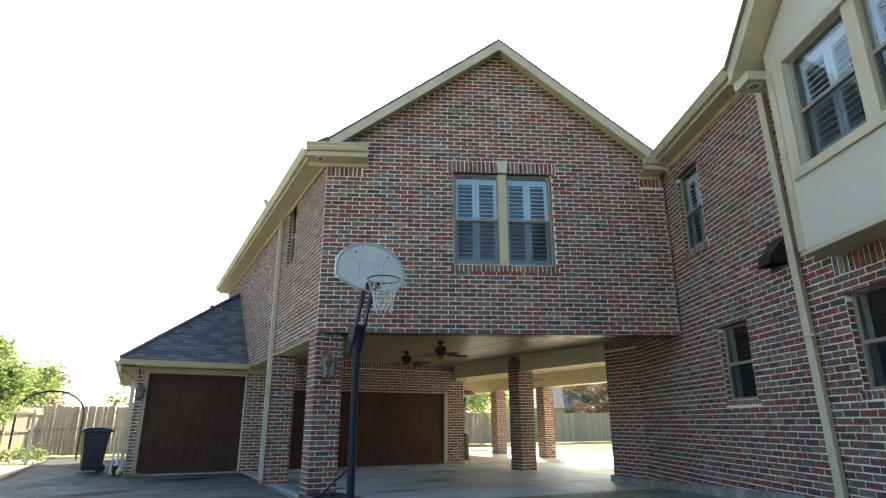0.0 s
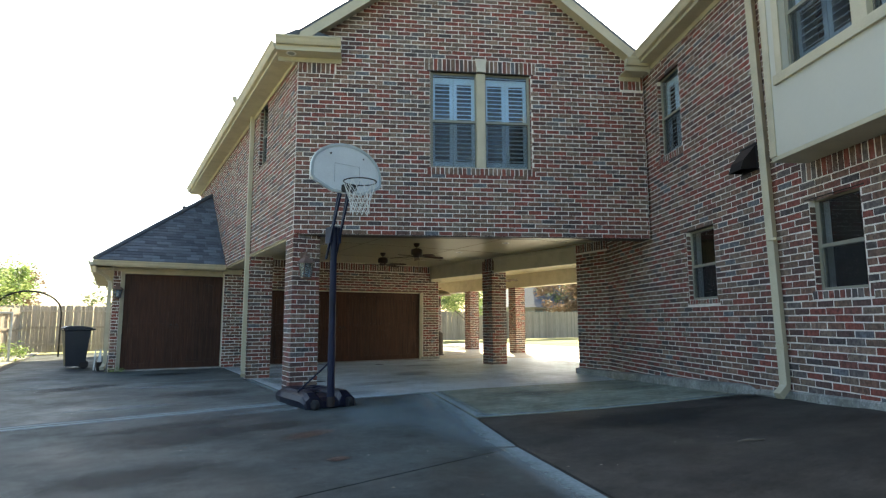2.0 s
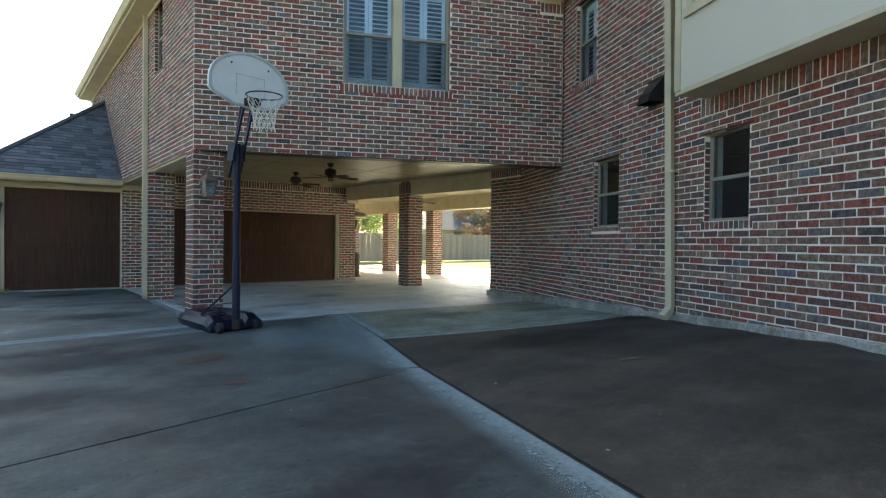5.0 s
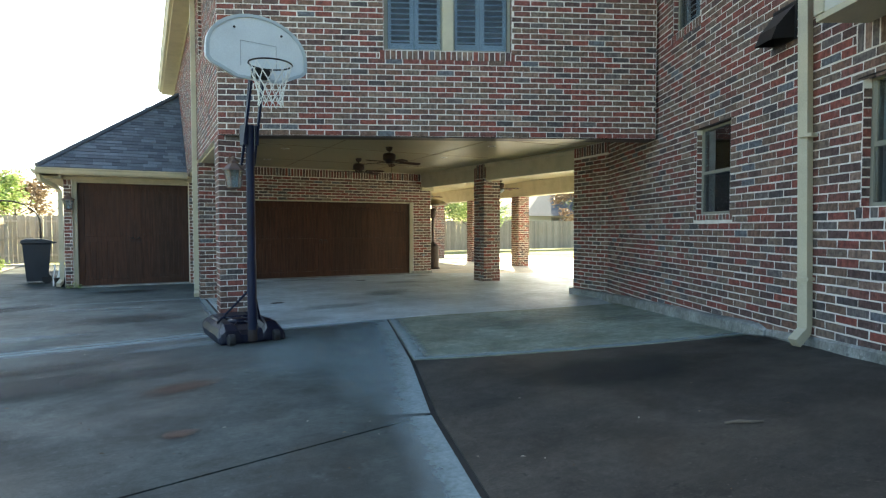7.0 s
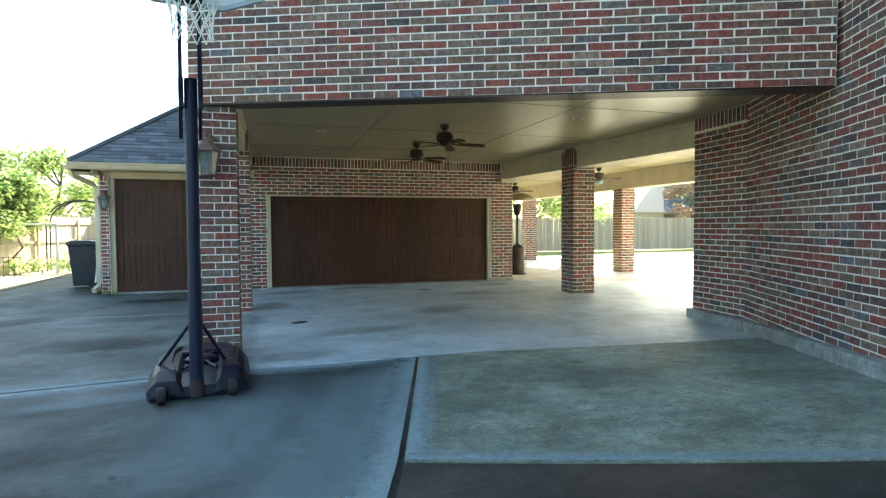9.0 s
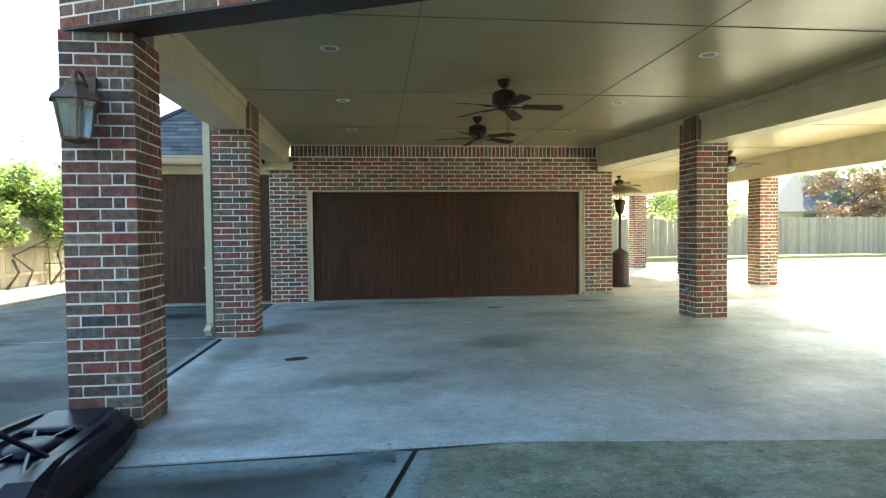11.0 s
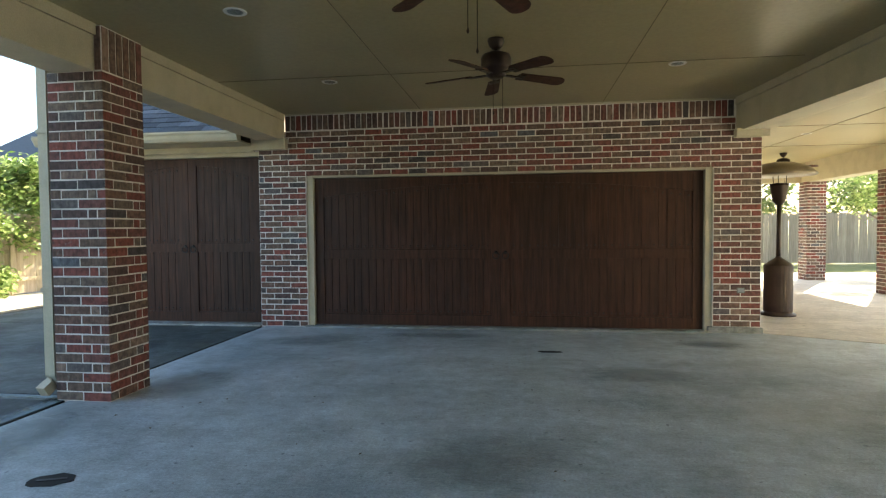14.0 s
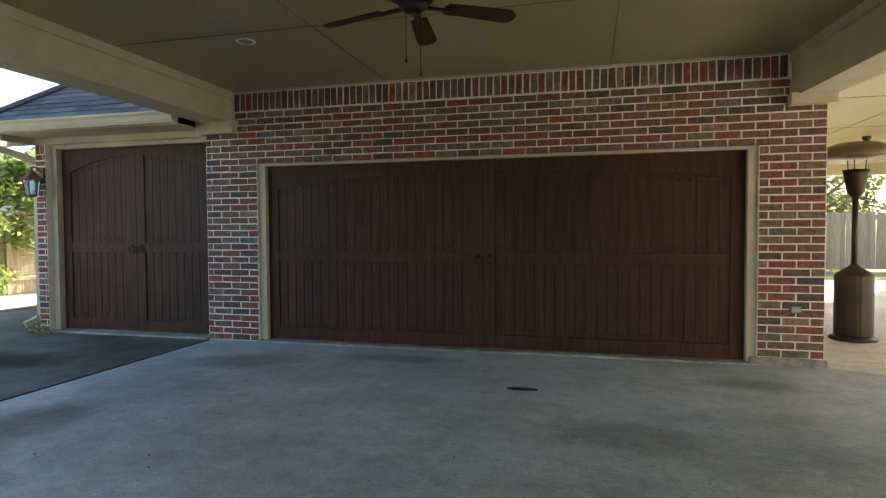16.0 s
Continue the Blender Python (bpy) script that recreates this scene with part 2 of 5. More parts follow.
def wood(name, lo, hi):
    n = Nodes(name, 0.85)
    g = n.noise(2.5, 6, 0.6, None, (12, 12, 0.8))
    r = n.tree.nodes.new("ShaderNodeObjectInfo").outputs["Random"]
    n.colour(n.mix(n.ramp(g, [(0.3, lo), (0.7, hi)]), n.grey(r, 0, 1, 0.78, 1.15), 1.0, "MULTIPLY"))
    n.bump(g, 0.3, 0.004)
    return n.mat


FENCE_GREY = wood("weathered_cedar", (0.27, 0.23, 0.18), (0.42, 0.37, 0.3))
FENCE_TAN = wood("tan_cedar", (0.42, 0.34, 0.24), (0.62, 0.53, 0.4))


def leaf_material(name, lo, hi):
    n = Nodes(name, 0.36)
    rnd = n.world.outputs["Random Per Island"]
    n.colour(n.ramp(rnd, [(0.0, lo), (1.0, hi)]))
    thin = n.tree.nodes.new("ShaderNodeBsdfTranslucent")
    both = n.tree.nodes.new("ShaderNodeMixShader")
    both.inputs[0].default_value = 0.45
    n.link(n.bsdf.inputs["Base Color"].links[0].from_socket, thin.inputs["Color"])
    n.link(n.bsdf.outputs[0], both.inputs[1])
    n.link(thin.outputs[0], both.inputs[2])
    n.link(both.outputs[0], n.tree.nodes["Material Output"].inputs["Surface"])
    return n.mat


LEAF_BRIGHT = leaf_material("bright_vine_leaf", (0.13, 0.22, 0.05), (0.5, 0.58, 0.24))
LEAF_DULL = leaf_material("dull_tree_leaf", (0.09, 0.13, 0.05), (0.2, 0.24, 0.1))
LEAF_RUST = leaf_material("rusty_autumn_leaf", (0.15, 0.1, 0.06), (0.24, 0.17, 0.11))
BARK = painted("grey_bark", (0.16, 0.13, 0.1), 0.9, 0.2, 0, 8, 0.6)


# ---- mesh helpers ----
def box(bm, x0, y0, z0, x1, y1, z1, m=None, bevel=0.0):
    vs = [bm.verts.new(Vector((x, y, z))) for z in (z0, z1) for x, y in ((x0, y0), (x1, y0), (x1, y1), (x0, y1))]
    fs = [bm.faces.new([vs[i] for i in f]) for f in ((3, 2, 1, 0), (4, 5, 6, 7), (0, 1, 5, 4), (1, 2, 6, 5), (2, 3, 7, 6), (3, 0, 4, 7))]
    if bevel:
        es = list({e for f in fs for e in f.edges})
        out = bmesh.ops.bevel(bm, geom=es, offset=bevel, segments=2, affect="EDGES", profile=0.6)
        vs = list({v for f in out["faces"] for v in f.verts} | {v for v in vs if v.is_valid})
    if m is not None:
        bmesh.ops.transform(bm, matrix=m, verts=vs)
    return vs


def prism(bm, outline, y0, y1):
    """An outline in x and z, drawn out from y0 to y1."""
    a = [bm.verts.new((x, y0, z)) for x, z in outline]
    b = [bm.verts.new((x, y1, z)) for x, z in outline]
    bm.faces.new(a)
    bm.faces.new(b[::-1])
    k = len(a)
    for i in range(k):
        bm.faces.new((a[i], b[i], b[(i + 1) % k], a[(i + 1) % k]))
    bmesh.ops.recalc_face_normals(bm, faces=bm.faces)


def slab(bm, outline, z0, z1):
    """An outline in x and y, drawn up from z0 to z1."""
    a = [bm.verts.new((x, y, z0)) for x, y in outline]
    b = [bm.verts.new((x, y, z1)) for x, y in outline]
    bm.faces.new(a)
    bm.faces.new(b[::-1])
    k = len(a)
    for i in range(k):
        bm.faces.new((a[i], b[i], b[(i + 1) % k], a[(i + 1) % k]))
    bmesh.ops.recalc_face_normals(bm, faces=bm.faces)


def tube(bm, points, radius, sides=10, square=False, cap=True):
    """A round or square tube along points; radius may be a list."""
    pts = [Vector(p) for p in points]
    rs = radius if isinstance(radius, (list, tuple)) else [radius] * len(pts)
    rings = []
    up = Vector((0, 0, 1))
    for i, p in enumerate(pts):
        d = (pts[min(i + 1, len(pts) - 1)] - pts[max(i - 1, 0)]).normalized()
        side = d.cross(up)
        if side.length < 0.05:
            side = Vector((1, 0, 0)) if abs(d.x) < 0.9 else Vector((0, 1, 0))
            side = (side - d * side.dot(d))
        side.normalize()
        nrm = side.cross(d).normalized()
        k = 4 if square else sides
        off = math.pi / 4 if square else 0
        rings.append([bm.verts.new(p + (side * math.cos(off + 2 * math.pi * j / k) + nrm * math.sin(off + 2 * math.pi * j / k)) * rs[i]) for j in range(k)])
    for a, b in zip(rings, rings[1:]):
        for j in range(len(a)):
            bm.faces.new((a[j], a[(j + 1) % len(a)], b[(j + 1) % len(a)], b[j]))
    if cap:
        bm.faces.new(rings[0][::-1])
        bm.faces.new(rings[-1])
    return rings


def lathe(bm, profile, sides=24, m=None):
    """A turned shape from (radius, height) pairs."""
    rings, made = [], []
    for r, z in profile:
        ring = [bm.verts.new((r * math.cos(2 * math.pi * j / sides), r * math.sin(2 * math.pi * j / sides), z)) for j in range(sides)]
        rings.append(ring)
        made += ring
    for a, b in zip(rings, rings[1:]):
        for j in range(sides):
            bm.faces.new((a[j], a[(j + 1) % sides], b[(j + 1) % sides], b[j]))
    bm.faces.new(rings[0][::-1])
    bm.faces.new(rings[-1])
    if m is not None:
        bmesh.ops.transform(bm, matrix=m, verts=made)


def part(name, bm, material, parent=None, label="", smooth=False, m=None):
    """Links a bmesh as one mesh object under a thing or part."""
    me = bpy.data.meshes.new(name)
    bm.to_mesh(me)
    bm.free()
    me.materials.append(material)
    if smooth:
        for p in me.polygons:
            p.use_smooth = True
    ob = new(name, me)
    if parent is not None:
        ob.parent = parent
    if m is not None:
        ob.matrix_basis = m
    return tagged(ob, label)


def boxes(name, material, parent, specs, label="", bevel=0.0, m=None):
    bm = bmesh.new()
    for s in specs:
        box(bm, *s, bevel=bevel)
    return part(name, bm, material, parent, label, m=m)


def thing(name, label, category, m=None, group="", kind=""):
    ob = new(name)
    if m is not None:
        ob.matrix_basis = m
    return tagged(ob, label, category, group, kind)


def structure(name, bm, material, label, category, m=None):
    return tagged(part(name, bm, material, None, label, m=m), category=category, kind="structure")


# ---- brickwork ----
COURSE, BRICK, JOINT_W = 0.08, 0.25, 0.014
rng = random.Random(7)


def unit_brick():
    bm = bmesh.new()
    box(bm, 0, -1, 0, 1, 0, 1)
    me = bpy.data.meshes.new("brick")
    bm.to_mesh(me)
    bm.free()
    me.materials.append(BRICK_ONE)
    return me


BRICK_MESH = unit_brick()


def inside(u, z, rects):
    return any(a < u < b and c < z < d for a, b, c, d in rects)


def brick_cells(length, z0, top, holes, soldiers, phase=0.0):
    """Bricks as (u0, u1, z0, z1) on a wall in running bond, broken by holes; soldiers are bands of upright bricks."""
    cells = []
    stops = list(holes) + list(soldiers)
    k = 0
    z = z0
    while True:
        za, zb = z + JOINT_W / 2, z + COURSE - JOINT_W / 2
        lo, hi = top(zb)
        lo, hi = max(0.0, lo), min(length, hi)
        if hi - lo < 0.06:
            break
        spans = [(lo, hi)]
        for a, b, c, d in stops:
            if c < (za + zb) / 2 < d:
                spans = [s for (p, q) in spans for s in ((p, min(q, a)), (max(p, b), q)) if s[1] - s[0] > 0.03]
        start = phase + (BRICK / 2 if k % 2 else 0) - BRICK
        for p, q in spans:
            i = math.floor((p - start) / BRICK)
            while start + i * BRICK < q:
                a, b = max(p, start + i * BRICK), min(q, start + (i + 1) * BRICK)
                if b - a > 0.035:
                    cells.append((a + JOINT_W / 2, b - JOINT_W / 2, za, zb))
                i += 1
        k += 1
        z += COURSE
    for a, b, c, d in soldiers:
        u = a
        while u + 0.04 < b:
            e = min(b, u + COURSE)
            lo, hi = top(d)
            if u >= lo - 0.01 and e <= hi + 0.01 and not inside((u + e) / 2, (c + d) / 2, holes):
                cells.append((u + JOINT_W / 2, e - JOINT_W / 2, c + JOINT_W / 2, d - JOINT_W / 2))
            u += COURSE
    return cells


def lay_bricks(parent, cells, pick=None):
    """Bricks proud of the mortar; those in the stretch pick are objects of their own, 300 at most."""
    verts, faces = [], []
    count = 0
    for a, b, c, d in cells:
        p = 0.0024 + rng.uniform(-0.001, 0.0012)
        a, b, c, d = (v + rng.uniform(-0.0022, 0.0022) for v in (a, b, c, d))
        if pick and pick[0] < a and b < pick[1] and pick[2] < c and d < pick[3] and count < 300:
            ob = new("brick", BRICK_MESH)
            ob.parent = parent
            ob.matrix_basis = Matrix.LocRotScale((a, 0, c), None, (b - a, p, d - c))
            count += 1
            continue
        o = len(verts)
        q = rng.uniform(-0.0008, 0.0008)
        k = [rng.uniform(-0.0042, 0.0042) for _ in range(8)]
        ring = [(a + k[0], c + k[4] * 0.7), (b + k[1], c + k[5] * 0.7), (b + k[2], d + k[6] * 0.7), (a + k[3], d + k[7] * 0.7)]
        verts += [(x, 0, z) for x, z in ring] + [(x, -p - (q if i in (1, 2) else 0), z) for i, (x, z) in enumerate(ring)]
        faces += [(o + 4, o + 5, o + 6, o + 7), (o, o + 1, o + 5, o + 4), (o + 1, o + 2, o + 6, o + 5), (o + 2, o + 3, o + 7, o + 6), (o + 3, o, o + 4, o + 7)]
    if verts:
        me = bpy.data.meshes.new("brick_courses")
        me.from_pydata(verts, [], faces)
        me.materials.append(BRICK_ALL)
        ob = new("brick_courses", me)
        ob.parent = parent
        tagged(ob, kind="stuff")


def brick_wall(name, label, x, y, angle, length, z0, z1, holes=(), soldiers=(), gable=None, pick=None, thick=0.25, phase=0.0, base=None):
    """A mortar wall with openings through it and bricks on its face. u runs at angle from (x, y); the face looks to local -y.
    gable: (u of the ridge, height of the ridge, width to either side at z1)."""
    m = pose(x, y, 0, 0, 0, angle)
    us = sorted({0.0, length, *(v for h in holes for v in h[:2] if 0 < v < length)})
    zs = sorted({z0, z1, *(v for h in holes for v in h[2:] if z0 < v < z1)})
    bm = bmesh.new()
    for a, b in zip(us, us[1:]):
        for c, d in zip(zs, zs[1:]):
            if not inside((a + b) / 2, (c + d) / 2, holes):
                box(bm, a, 0, c, b, thick, d)
    if gable:
        ru, rz, left, right = gable
        prism(bm, [(ru - left, z1), (ru + right, z1), (ru, rz)], 0, thick)

        def top(z):
            if z <= z1:
                return 0.0, length
            k = (rz - z) / (rz - z1)
            return (ru - left * k, ru + right * k) if k > 0 else (0, 0)
    else:
        def top(z):
            return (0.0, length) if z <= z1 + 0.02 else (0, 0)
    bmesh.ops.remove_doubles(bm, verts=bm.verts, dist=0.0005)
    wall = structure(name, bm, MORTAR, label, "brick wall", m)
    BRICKWORK.append((wall, brick_cells(length, z0 if base is None else base, top, holes, soldiers, phase), pick))
    return wall


BRICKWORK = []   # laid at the end of the file


def brick_post(x, y, width, z1, label, singles=True, group="brick posts"):
    """A square brick post at the corner (x, y), its sides along x and y."""
    bm = bmesh.new()
    box(bm, 0.006, 0.006, -0.02, width - 0.006, width - 0.006, z1)
    post = thing("brick_post", label, "post", pose(x, y, 0), group)
    part("core", bm, MORTAR, post)
    for px, py, ang in ((0, 0.006, 0), (width - 0.006, 0, 90), (width, width - 0.006, 180), (0.006, width, 270)):
        side = new("face")
        side.parent = post
        side.matrix_basis = pose(px, py, 0, 0, 0, ang)
        cells, z, k = [], 0.0, 0
        course = z1 / round(z1 / COURSE)
        while z + course <= z1 + 0.01:
            # one long brick and short ends, turned about from course to course
            cut = [0, width / 2, width] if k % 2 == (ang // 90) % 2 else [0, width * 0.2, width * 0.67, width * 0.84, width]
            for a, b in zip(cut, cut[1:]):
                if b - a > 0.03:
                    cells.append((a + 0.0055, b - 0.0055, z + 0.006, z + course - 0.006))
            z, k = z + course, k + 1
        BRICKWORK.append((side, cells, (-1, 9, -1, 9) if singles else None))
    return post


# ---- plan ----
GX, GY, GA = 2.56, 9.31, -23.0            # corner and turn of the gable wall
GL = 6.42                                # its length
GM = pose(GX, GY, 0, 0, 0, GA)
RX, RY, RA = 9.53, 8.9, -115.5           # far corner of the house wall, which runs towards the street
RM = pose(RX, RY, 0, 0, 0, RA)
FY = 16.46                               # face of the garage front
CEILING = 3.05
BAND = 3.03                              # head of the upright brick course


def ground_z(x, y):
    """The slabs beside the house rise to its wall, more so towards the street."""
    across = (x - 4.09) * 0.9605 - (y - 6.0) * 0.278
    return min(1, max(0, across / (3.57 + 0.176 * (y - 4.2)))) * min(0.42, max(0, (8.9 - y) * 0.057))


# ---- ground ----
def sheet(name, material, label, category, outline, z, step=0.0, height=None):
    """A flat piece of ground with a rim below it."""
    bm = bmesh.new()
    f = bm.faces.new([bm.verts.new((x, y, z)) for x, y in outline])
    ext = bmesh.ops.extrude_face_region(bm, geom=[f])
    bmesh.ops.translate(bm, vec=(0, 0, -0.12), verts=[g for g in ext["geom"] if isinstance(g, bmesh.types.BMVert)])
    bmesh.ops.recalc_face_normals(bm, faces=bm.faces)
    if step:
        for axis, lo, hi in (((1, 0, 0), -8, 12), ((0, 1, 0), -10, 10)):
            v = lo
            while v < hi:
                bmesh.ops.bisect_plane(bm, geom=bm.verts[:] + bm.edges[:] + bm.faces[:], plane_co=Vector(axis) * v, plane_no=axis)
                v += step
        for v in bm.verts:
            v.co.z += height(v.co.x, v.co.y)
    return structure(name, bm, material, label, category)


bm = bmesh.new()
n_ = 24
rad = [0, 12, 40, 120, 400, 1500]
rings = []
for r in rad[1:]:
    rings.append([bm.verts.new((8 + r * math.cos(2 * math.pi * j / n_), 12 + r * math.sin(2 * math.pi * j / n_), -0.06)) for j in range(n_)])
mid = bm.verts.new((8, 12, -0.06))
for j in range(n_):
    bm.faces.new((mid, rings[0][j], rings[0][(j + 1) % n_]))
    for a, b in zip(rings, rings[1:]):
        bm.faces.new((a[j], b[j], b[(j + 1) % n_], a[(j + 1) % n_]))
structure("ground", bm, LAWN, "yellow-green mown lawn reaching to the fences", "lawn")

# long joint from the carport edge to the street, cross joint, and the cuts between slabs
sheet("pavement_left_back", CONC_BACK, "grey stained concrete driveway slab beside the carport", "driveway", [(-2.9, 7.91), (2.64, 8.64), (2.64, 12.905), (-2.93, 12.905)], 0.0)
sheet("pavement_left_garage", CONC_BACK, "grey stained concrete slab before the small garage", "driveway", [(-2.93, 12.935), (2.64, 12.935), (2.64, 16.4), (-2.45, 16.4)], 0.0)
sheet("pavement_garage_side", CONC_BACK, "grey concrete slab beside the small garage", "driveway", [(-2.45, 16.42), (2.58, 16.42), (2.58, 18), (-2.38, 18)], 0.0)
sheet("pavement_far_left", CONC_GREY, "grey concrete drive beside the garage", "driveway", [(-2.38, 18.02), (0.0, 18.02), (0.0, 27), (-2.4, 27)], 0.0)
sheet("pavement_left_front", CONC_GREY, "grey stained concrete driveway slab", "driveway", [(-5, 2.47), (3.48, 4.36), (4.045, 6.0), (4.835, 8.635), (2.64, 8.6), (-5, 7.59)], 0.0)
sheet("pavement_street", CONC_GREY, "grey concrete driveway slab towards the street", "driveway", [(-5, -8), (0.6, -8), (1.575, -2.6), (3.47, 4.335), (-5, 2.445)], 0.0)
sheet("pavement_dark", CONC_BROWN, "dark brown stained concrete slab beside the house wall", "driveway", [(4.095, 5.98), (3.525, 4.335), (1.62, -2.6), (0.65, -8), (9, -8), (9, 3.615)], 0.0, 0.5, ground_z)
sheet("pavement_apron", CONC_LIGHT, "pale mossy concrete apron before the carport", "driveway", [(4.88, 8.645), (4.1, 6.01), (9.2, 3.55), (10.4, 7.98), (5.54, 8.7)], 0.0, 0.5, ground_z)
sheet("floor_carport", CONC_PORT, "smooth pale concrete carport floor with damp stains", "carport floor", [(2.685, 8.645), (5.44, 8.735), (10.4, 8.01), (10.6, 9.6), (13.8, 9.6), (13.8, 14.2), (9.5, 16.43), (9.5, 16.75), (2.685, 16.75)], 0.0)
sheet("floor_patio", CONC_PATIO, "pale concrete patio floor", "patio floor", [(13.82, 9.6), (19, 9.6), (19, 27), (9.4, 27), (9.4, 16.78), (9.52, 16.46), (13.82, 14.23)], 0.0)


def bleached_edge(x0, y0, x1, y1, side, wide=0.09, rise=0.0035, slope=False):
    """A pale margin along a slab's joint."""
    d = Vector((x1 - x0, y1 - y0))
    nrm = Vector((-d.y, d.x)).normalized() * side
    k = int(d.length / 0.09)
    bm = bmesh.new()
    uv = bm.loops.layers.uv.new("uv")
    rows = []
    for i in range(k + 1):
        p = Vector((x0, y0)) + d * (i / k)
        q = p + nrm * wide
        rows.append([bm.verts.new((v.x, v.y, rise + (ground_z(v.x, v.y) if slope else 0.0))) for v in (p, q)])
    for a, b in zip(rows, rows[1:]):
        f = bm.faces.new((a[0], b[0], b[1], a[1]) if side > 0 else (a[1], b[1], b[0], a[0]))
        for l in f.loops:
            l[uv].uv = (0.0, 1.0 if l.vert in (a[1], b[1]) else 0.0)
    structure("slab_margin", bm, MARGIN, "soft bleached margin along the slab joint", "slab edge")


stains = []


def stain(x, y, rx, ry, turn, material, label, rise=0.006, slope=False):
    """A stain on a slab: rings of faces that fade towards the rim."""
    bm = bmesh.new()
    uv = bm.loops.layers.uv.new("uv")
    k, rings = 20, []
    rise += 0.0006 * (len(stains) % 12)
    stains.append((x, y))
    for f in (0.0, 0.35, 0.7, 1.0):
        ring = []
        for i in range(k):
            a = 2 * math.pi * i / k
            px, py = rx * f * math.cos(a), ry * f * math.sin(a)
            c, s_ = math.cos(radians(turn)), math.sin(radians(turn))
            wx, wy = x + px * c - py * s_, y + px * s_ + py * c
            ring.append((bm.verts.new((wx, wy, rise + (ground_z(wx, wy) if slope else 0.0))), f))
        rings.append(ring)
    for a, b in zip(rings, rings[1:]):
        for i in range(k):
            j = (i + 1) % k
            quad = [a[i], b[i], b[j], a[j]]
            face = bm.faces.new([q[0] for q in quad])
            for l, q in zip(face.loops, quad):
                l[uv].uv = (0.0, q[1])
    structure("floor_stain", bm, material, label, "stain")


for x, y, rx, ry, turn in ((3.9, 15.5, 1.1, 0.6, 15), (7.5, 14.1, 1.0, 0.5, -5), (3.4, 13.4, 0.6, 0.9, 0), (5.3, 15.9, 1.3, 0.3, 0), (6.2, 12.0, 1.2, 0.7, 30), (8.6, 15.6, 0.7, 0.4, 0), (4.6, 10.4, 1.2, 0.5, 10), (2.98, 10.6, 0.4, 1.9, 0), (3.0, 11.9, 0.5, 1.3, 8), (3.6, 9.1, 1.0, 0.45, 5)):
    stain(x, y, rx, ry, turn, STAIN_DAMP, "damp greenish stain on the carport floor")
for x, y, rx, ry, turn in ((0.6, 6.6, 1.6, 0.8, 20), (1.4, 10.5, 1.3, 0.8, 0), (-0.5, 12.6, 1.5, 0.7, 30), (1.2, 14.9, 1.3, 0.6, 0), (1.5, 2.0, 1.6, 0.7, 15), (1.7, 6.7, 0.8, 0.5, 8), (0.6, 7.3, 1.4, 0.4, 8), (0.2, 5.0, 1.2, 0.6, 10), (2.9, 7.8, 0.6, 0.25, 8)):
    stain(x, y, rx, ry, turn, STAIN_DARK, "dark grimy stain on the driveway")
for x, y, rx, ry, turn in ((2.0, 7.9, 1.2, 0.3, 10), (4.0, 7.3, 0.75, 1.9, -17), (3.55, 6.0, 0.6, 2.2, -18), (3.1, 6.9, 0.9, 1.7, -14), (0.9, 11.9, 1.2, 0.4, -10), (0.2, 9.3, 1.3, 0.35, 5)):
    stain(x, y, rx, ry, turn, STAIN_PALE, "pale ragged patch on the driveway", 0.007)
stain(1.8, 4.75, 0.22, 0.14, 10, STAIN_RUST, "small rust stain on the driveway", 0.008)
stain(1.9, 6.0, 0.6, 0.3, 30, STAIN_RUST, "faint rust stain on the driveway", 0.008)
stain(7.3, 4.2, 1.0, 0.6, -25, STAIN_DARK, "damp dark patch under the downspout", 0.008, True)
stain(5.4, 4.3, 1.6, 0.8, -20, STAIN_DARK, "dark patch on the brown slab", 0.008, True)
stain(6.0, 7.3, 1.1, 0.7, -20, STAIN_DAMP, "mossy patch on the pale apron", 0.008, True)
stain(7.6, 6.5, 1.0, 0.7, -20, STAIN_DAMP, "mossy patch on the pale apron", 0.008, True)
bleached_edge(4.055, 6.0, 4.845, 8.63, 1, 0.5)
bleached_edge(3.47, 4.32, 1.6, -2.5, -1, 0.38)
bleached_edge(3.485, 4.37, 4.055, 6.0, 1, 0.5)
bleached_edge(4.89, 8.63, 4.11, 6.02, 1, 0.25, 0.004, True)
bleached_edge(4.11, 6.02, 8.2, 4.06, 1, 0.2, 0.005, True)
bleached_edge(2.64, 8.6, 4.74, 8.63, -1, 0.3)
bleached_edge(-5, 7.59, 2.64, 8.6, -1, 0.3)
bleached_edge(-2.9, 7.92, 2.62, 8.65, 1, 0.22)
bleached_edge(-2.9, 12.9, 2.62, 12.9, -1, 0.18)
bleached_edge(2.63, 8.7, 2.63, 12.85, 1, 0.2)
bm = bmesh.new()
slab(bm, [(-5, -8), (9, -8), (10.4, 7), (10.6, 9.6), (18.9, 9.6), (18.9, 26.9), (0, 26.9), (0, 27), (-2.5, 27), (-2.95, 14), (-5, 8.2)], -0.05, -0.012)
structure("joint_bed", bm, JOINT, "dark filled expansion joints between the slabs", "joint")
bm = bmesh.new()
slab(bm, [(-12, -8), (-5.05, -8), (-5.05, 8.3), (-2.98, 14), (-2.55, 27), (-2.5, 40), (-12, 40)], -0.05, -0.01)
structure("ground_bed", bm, EARTH, "pale dry earth and gravel strip along the fence", "bare earth")

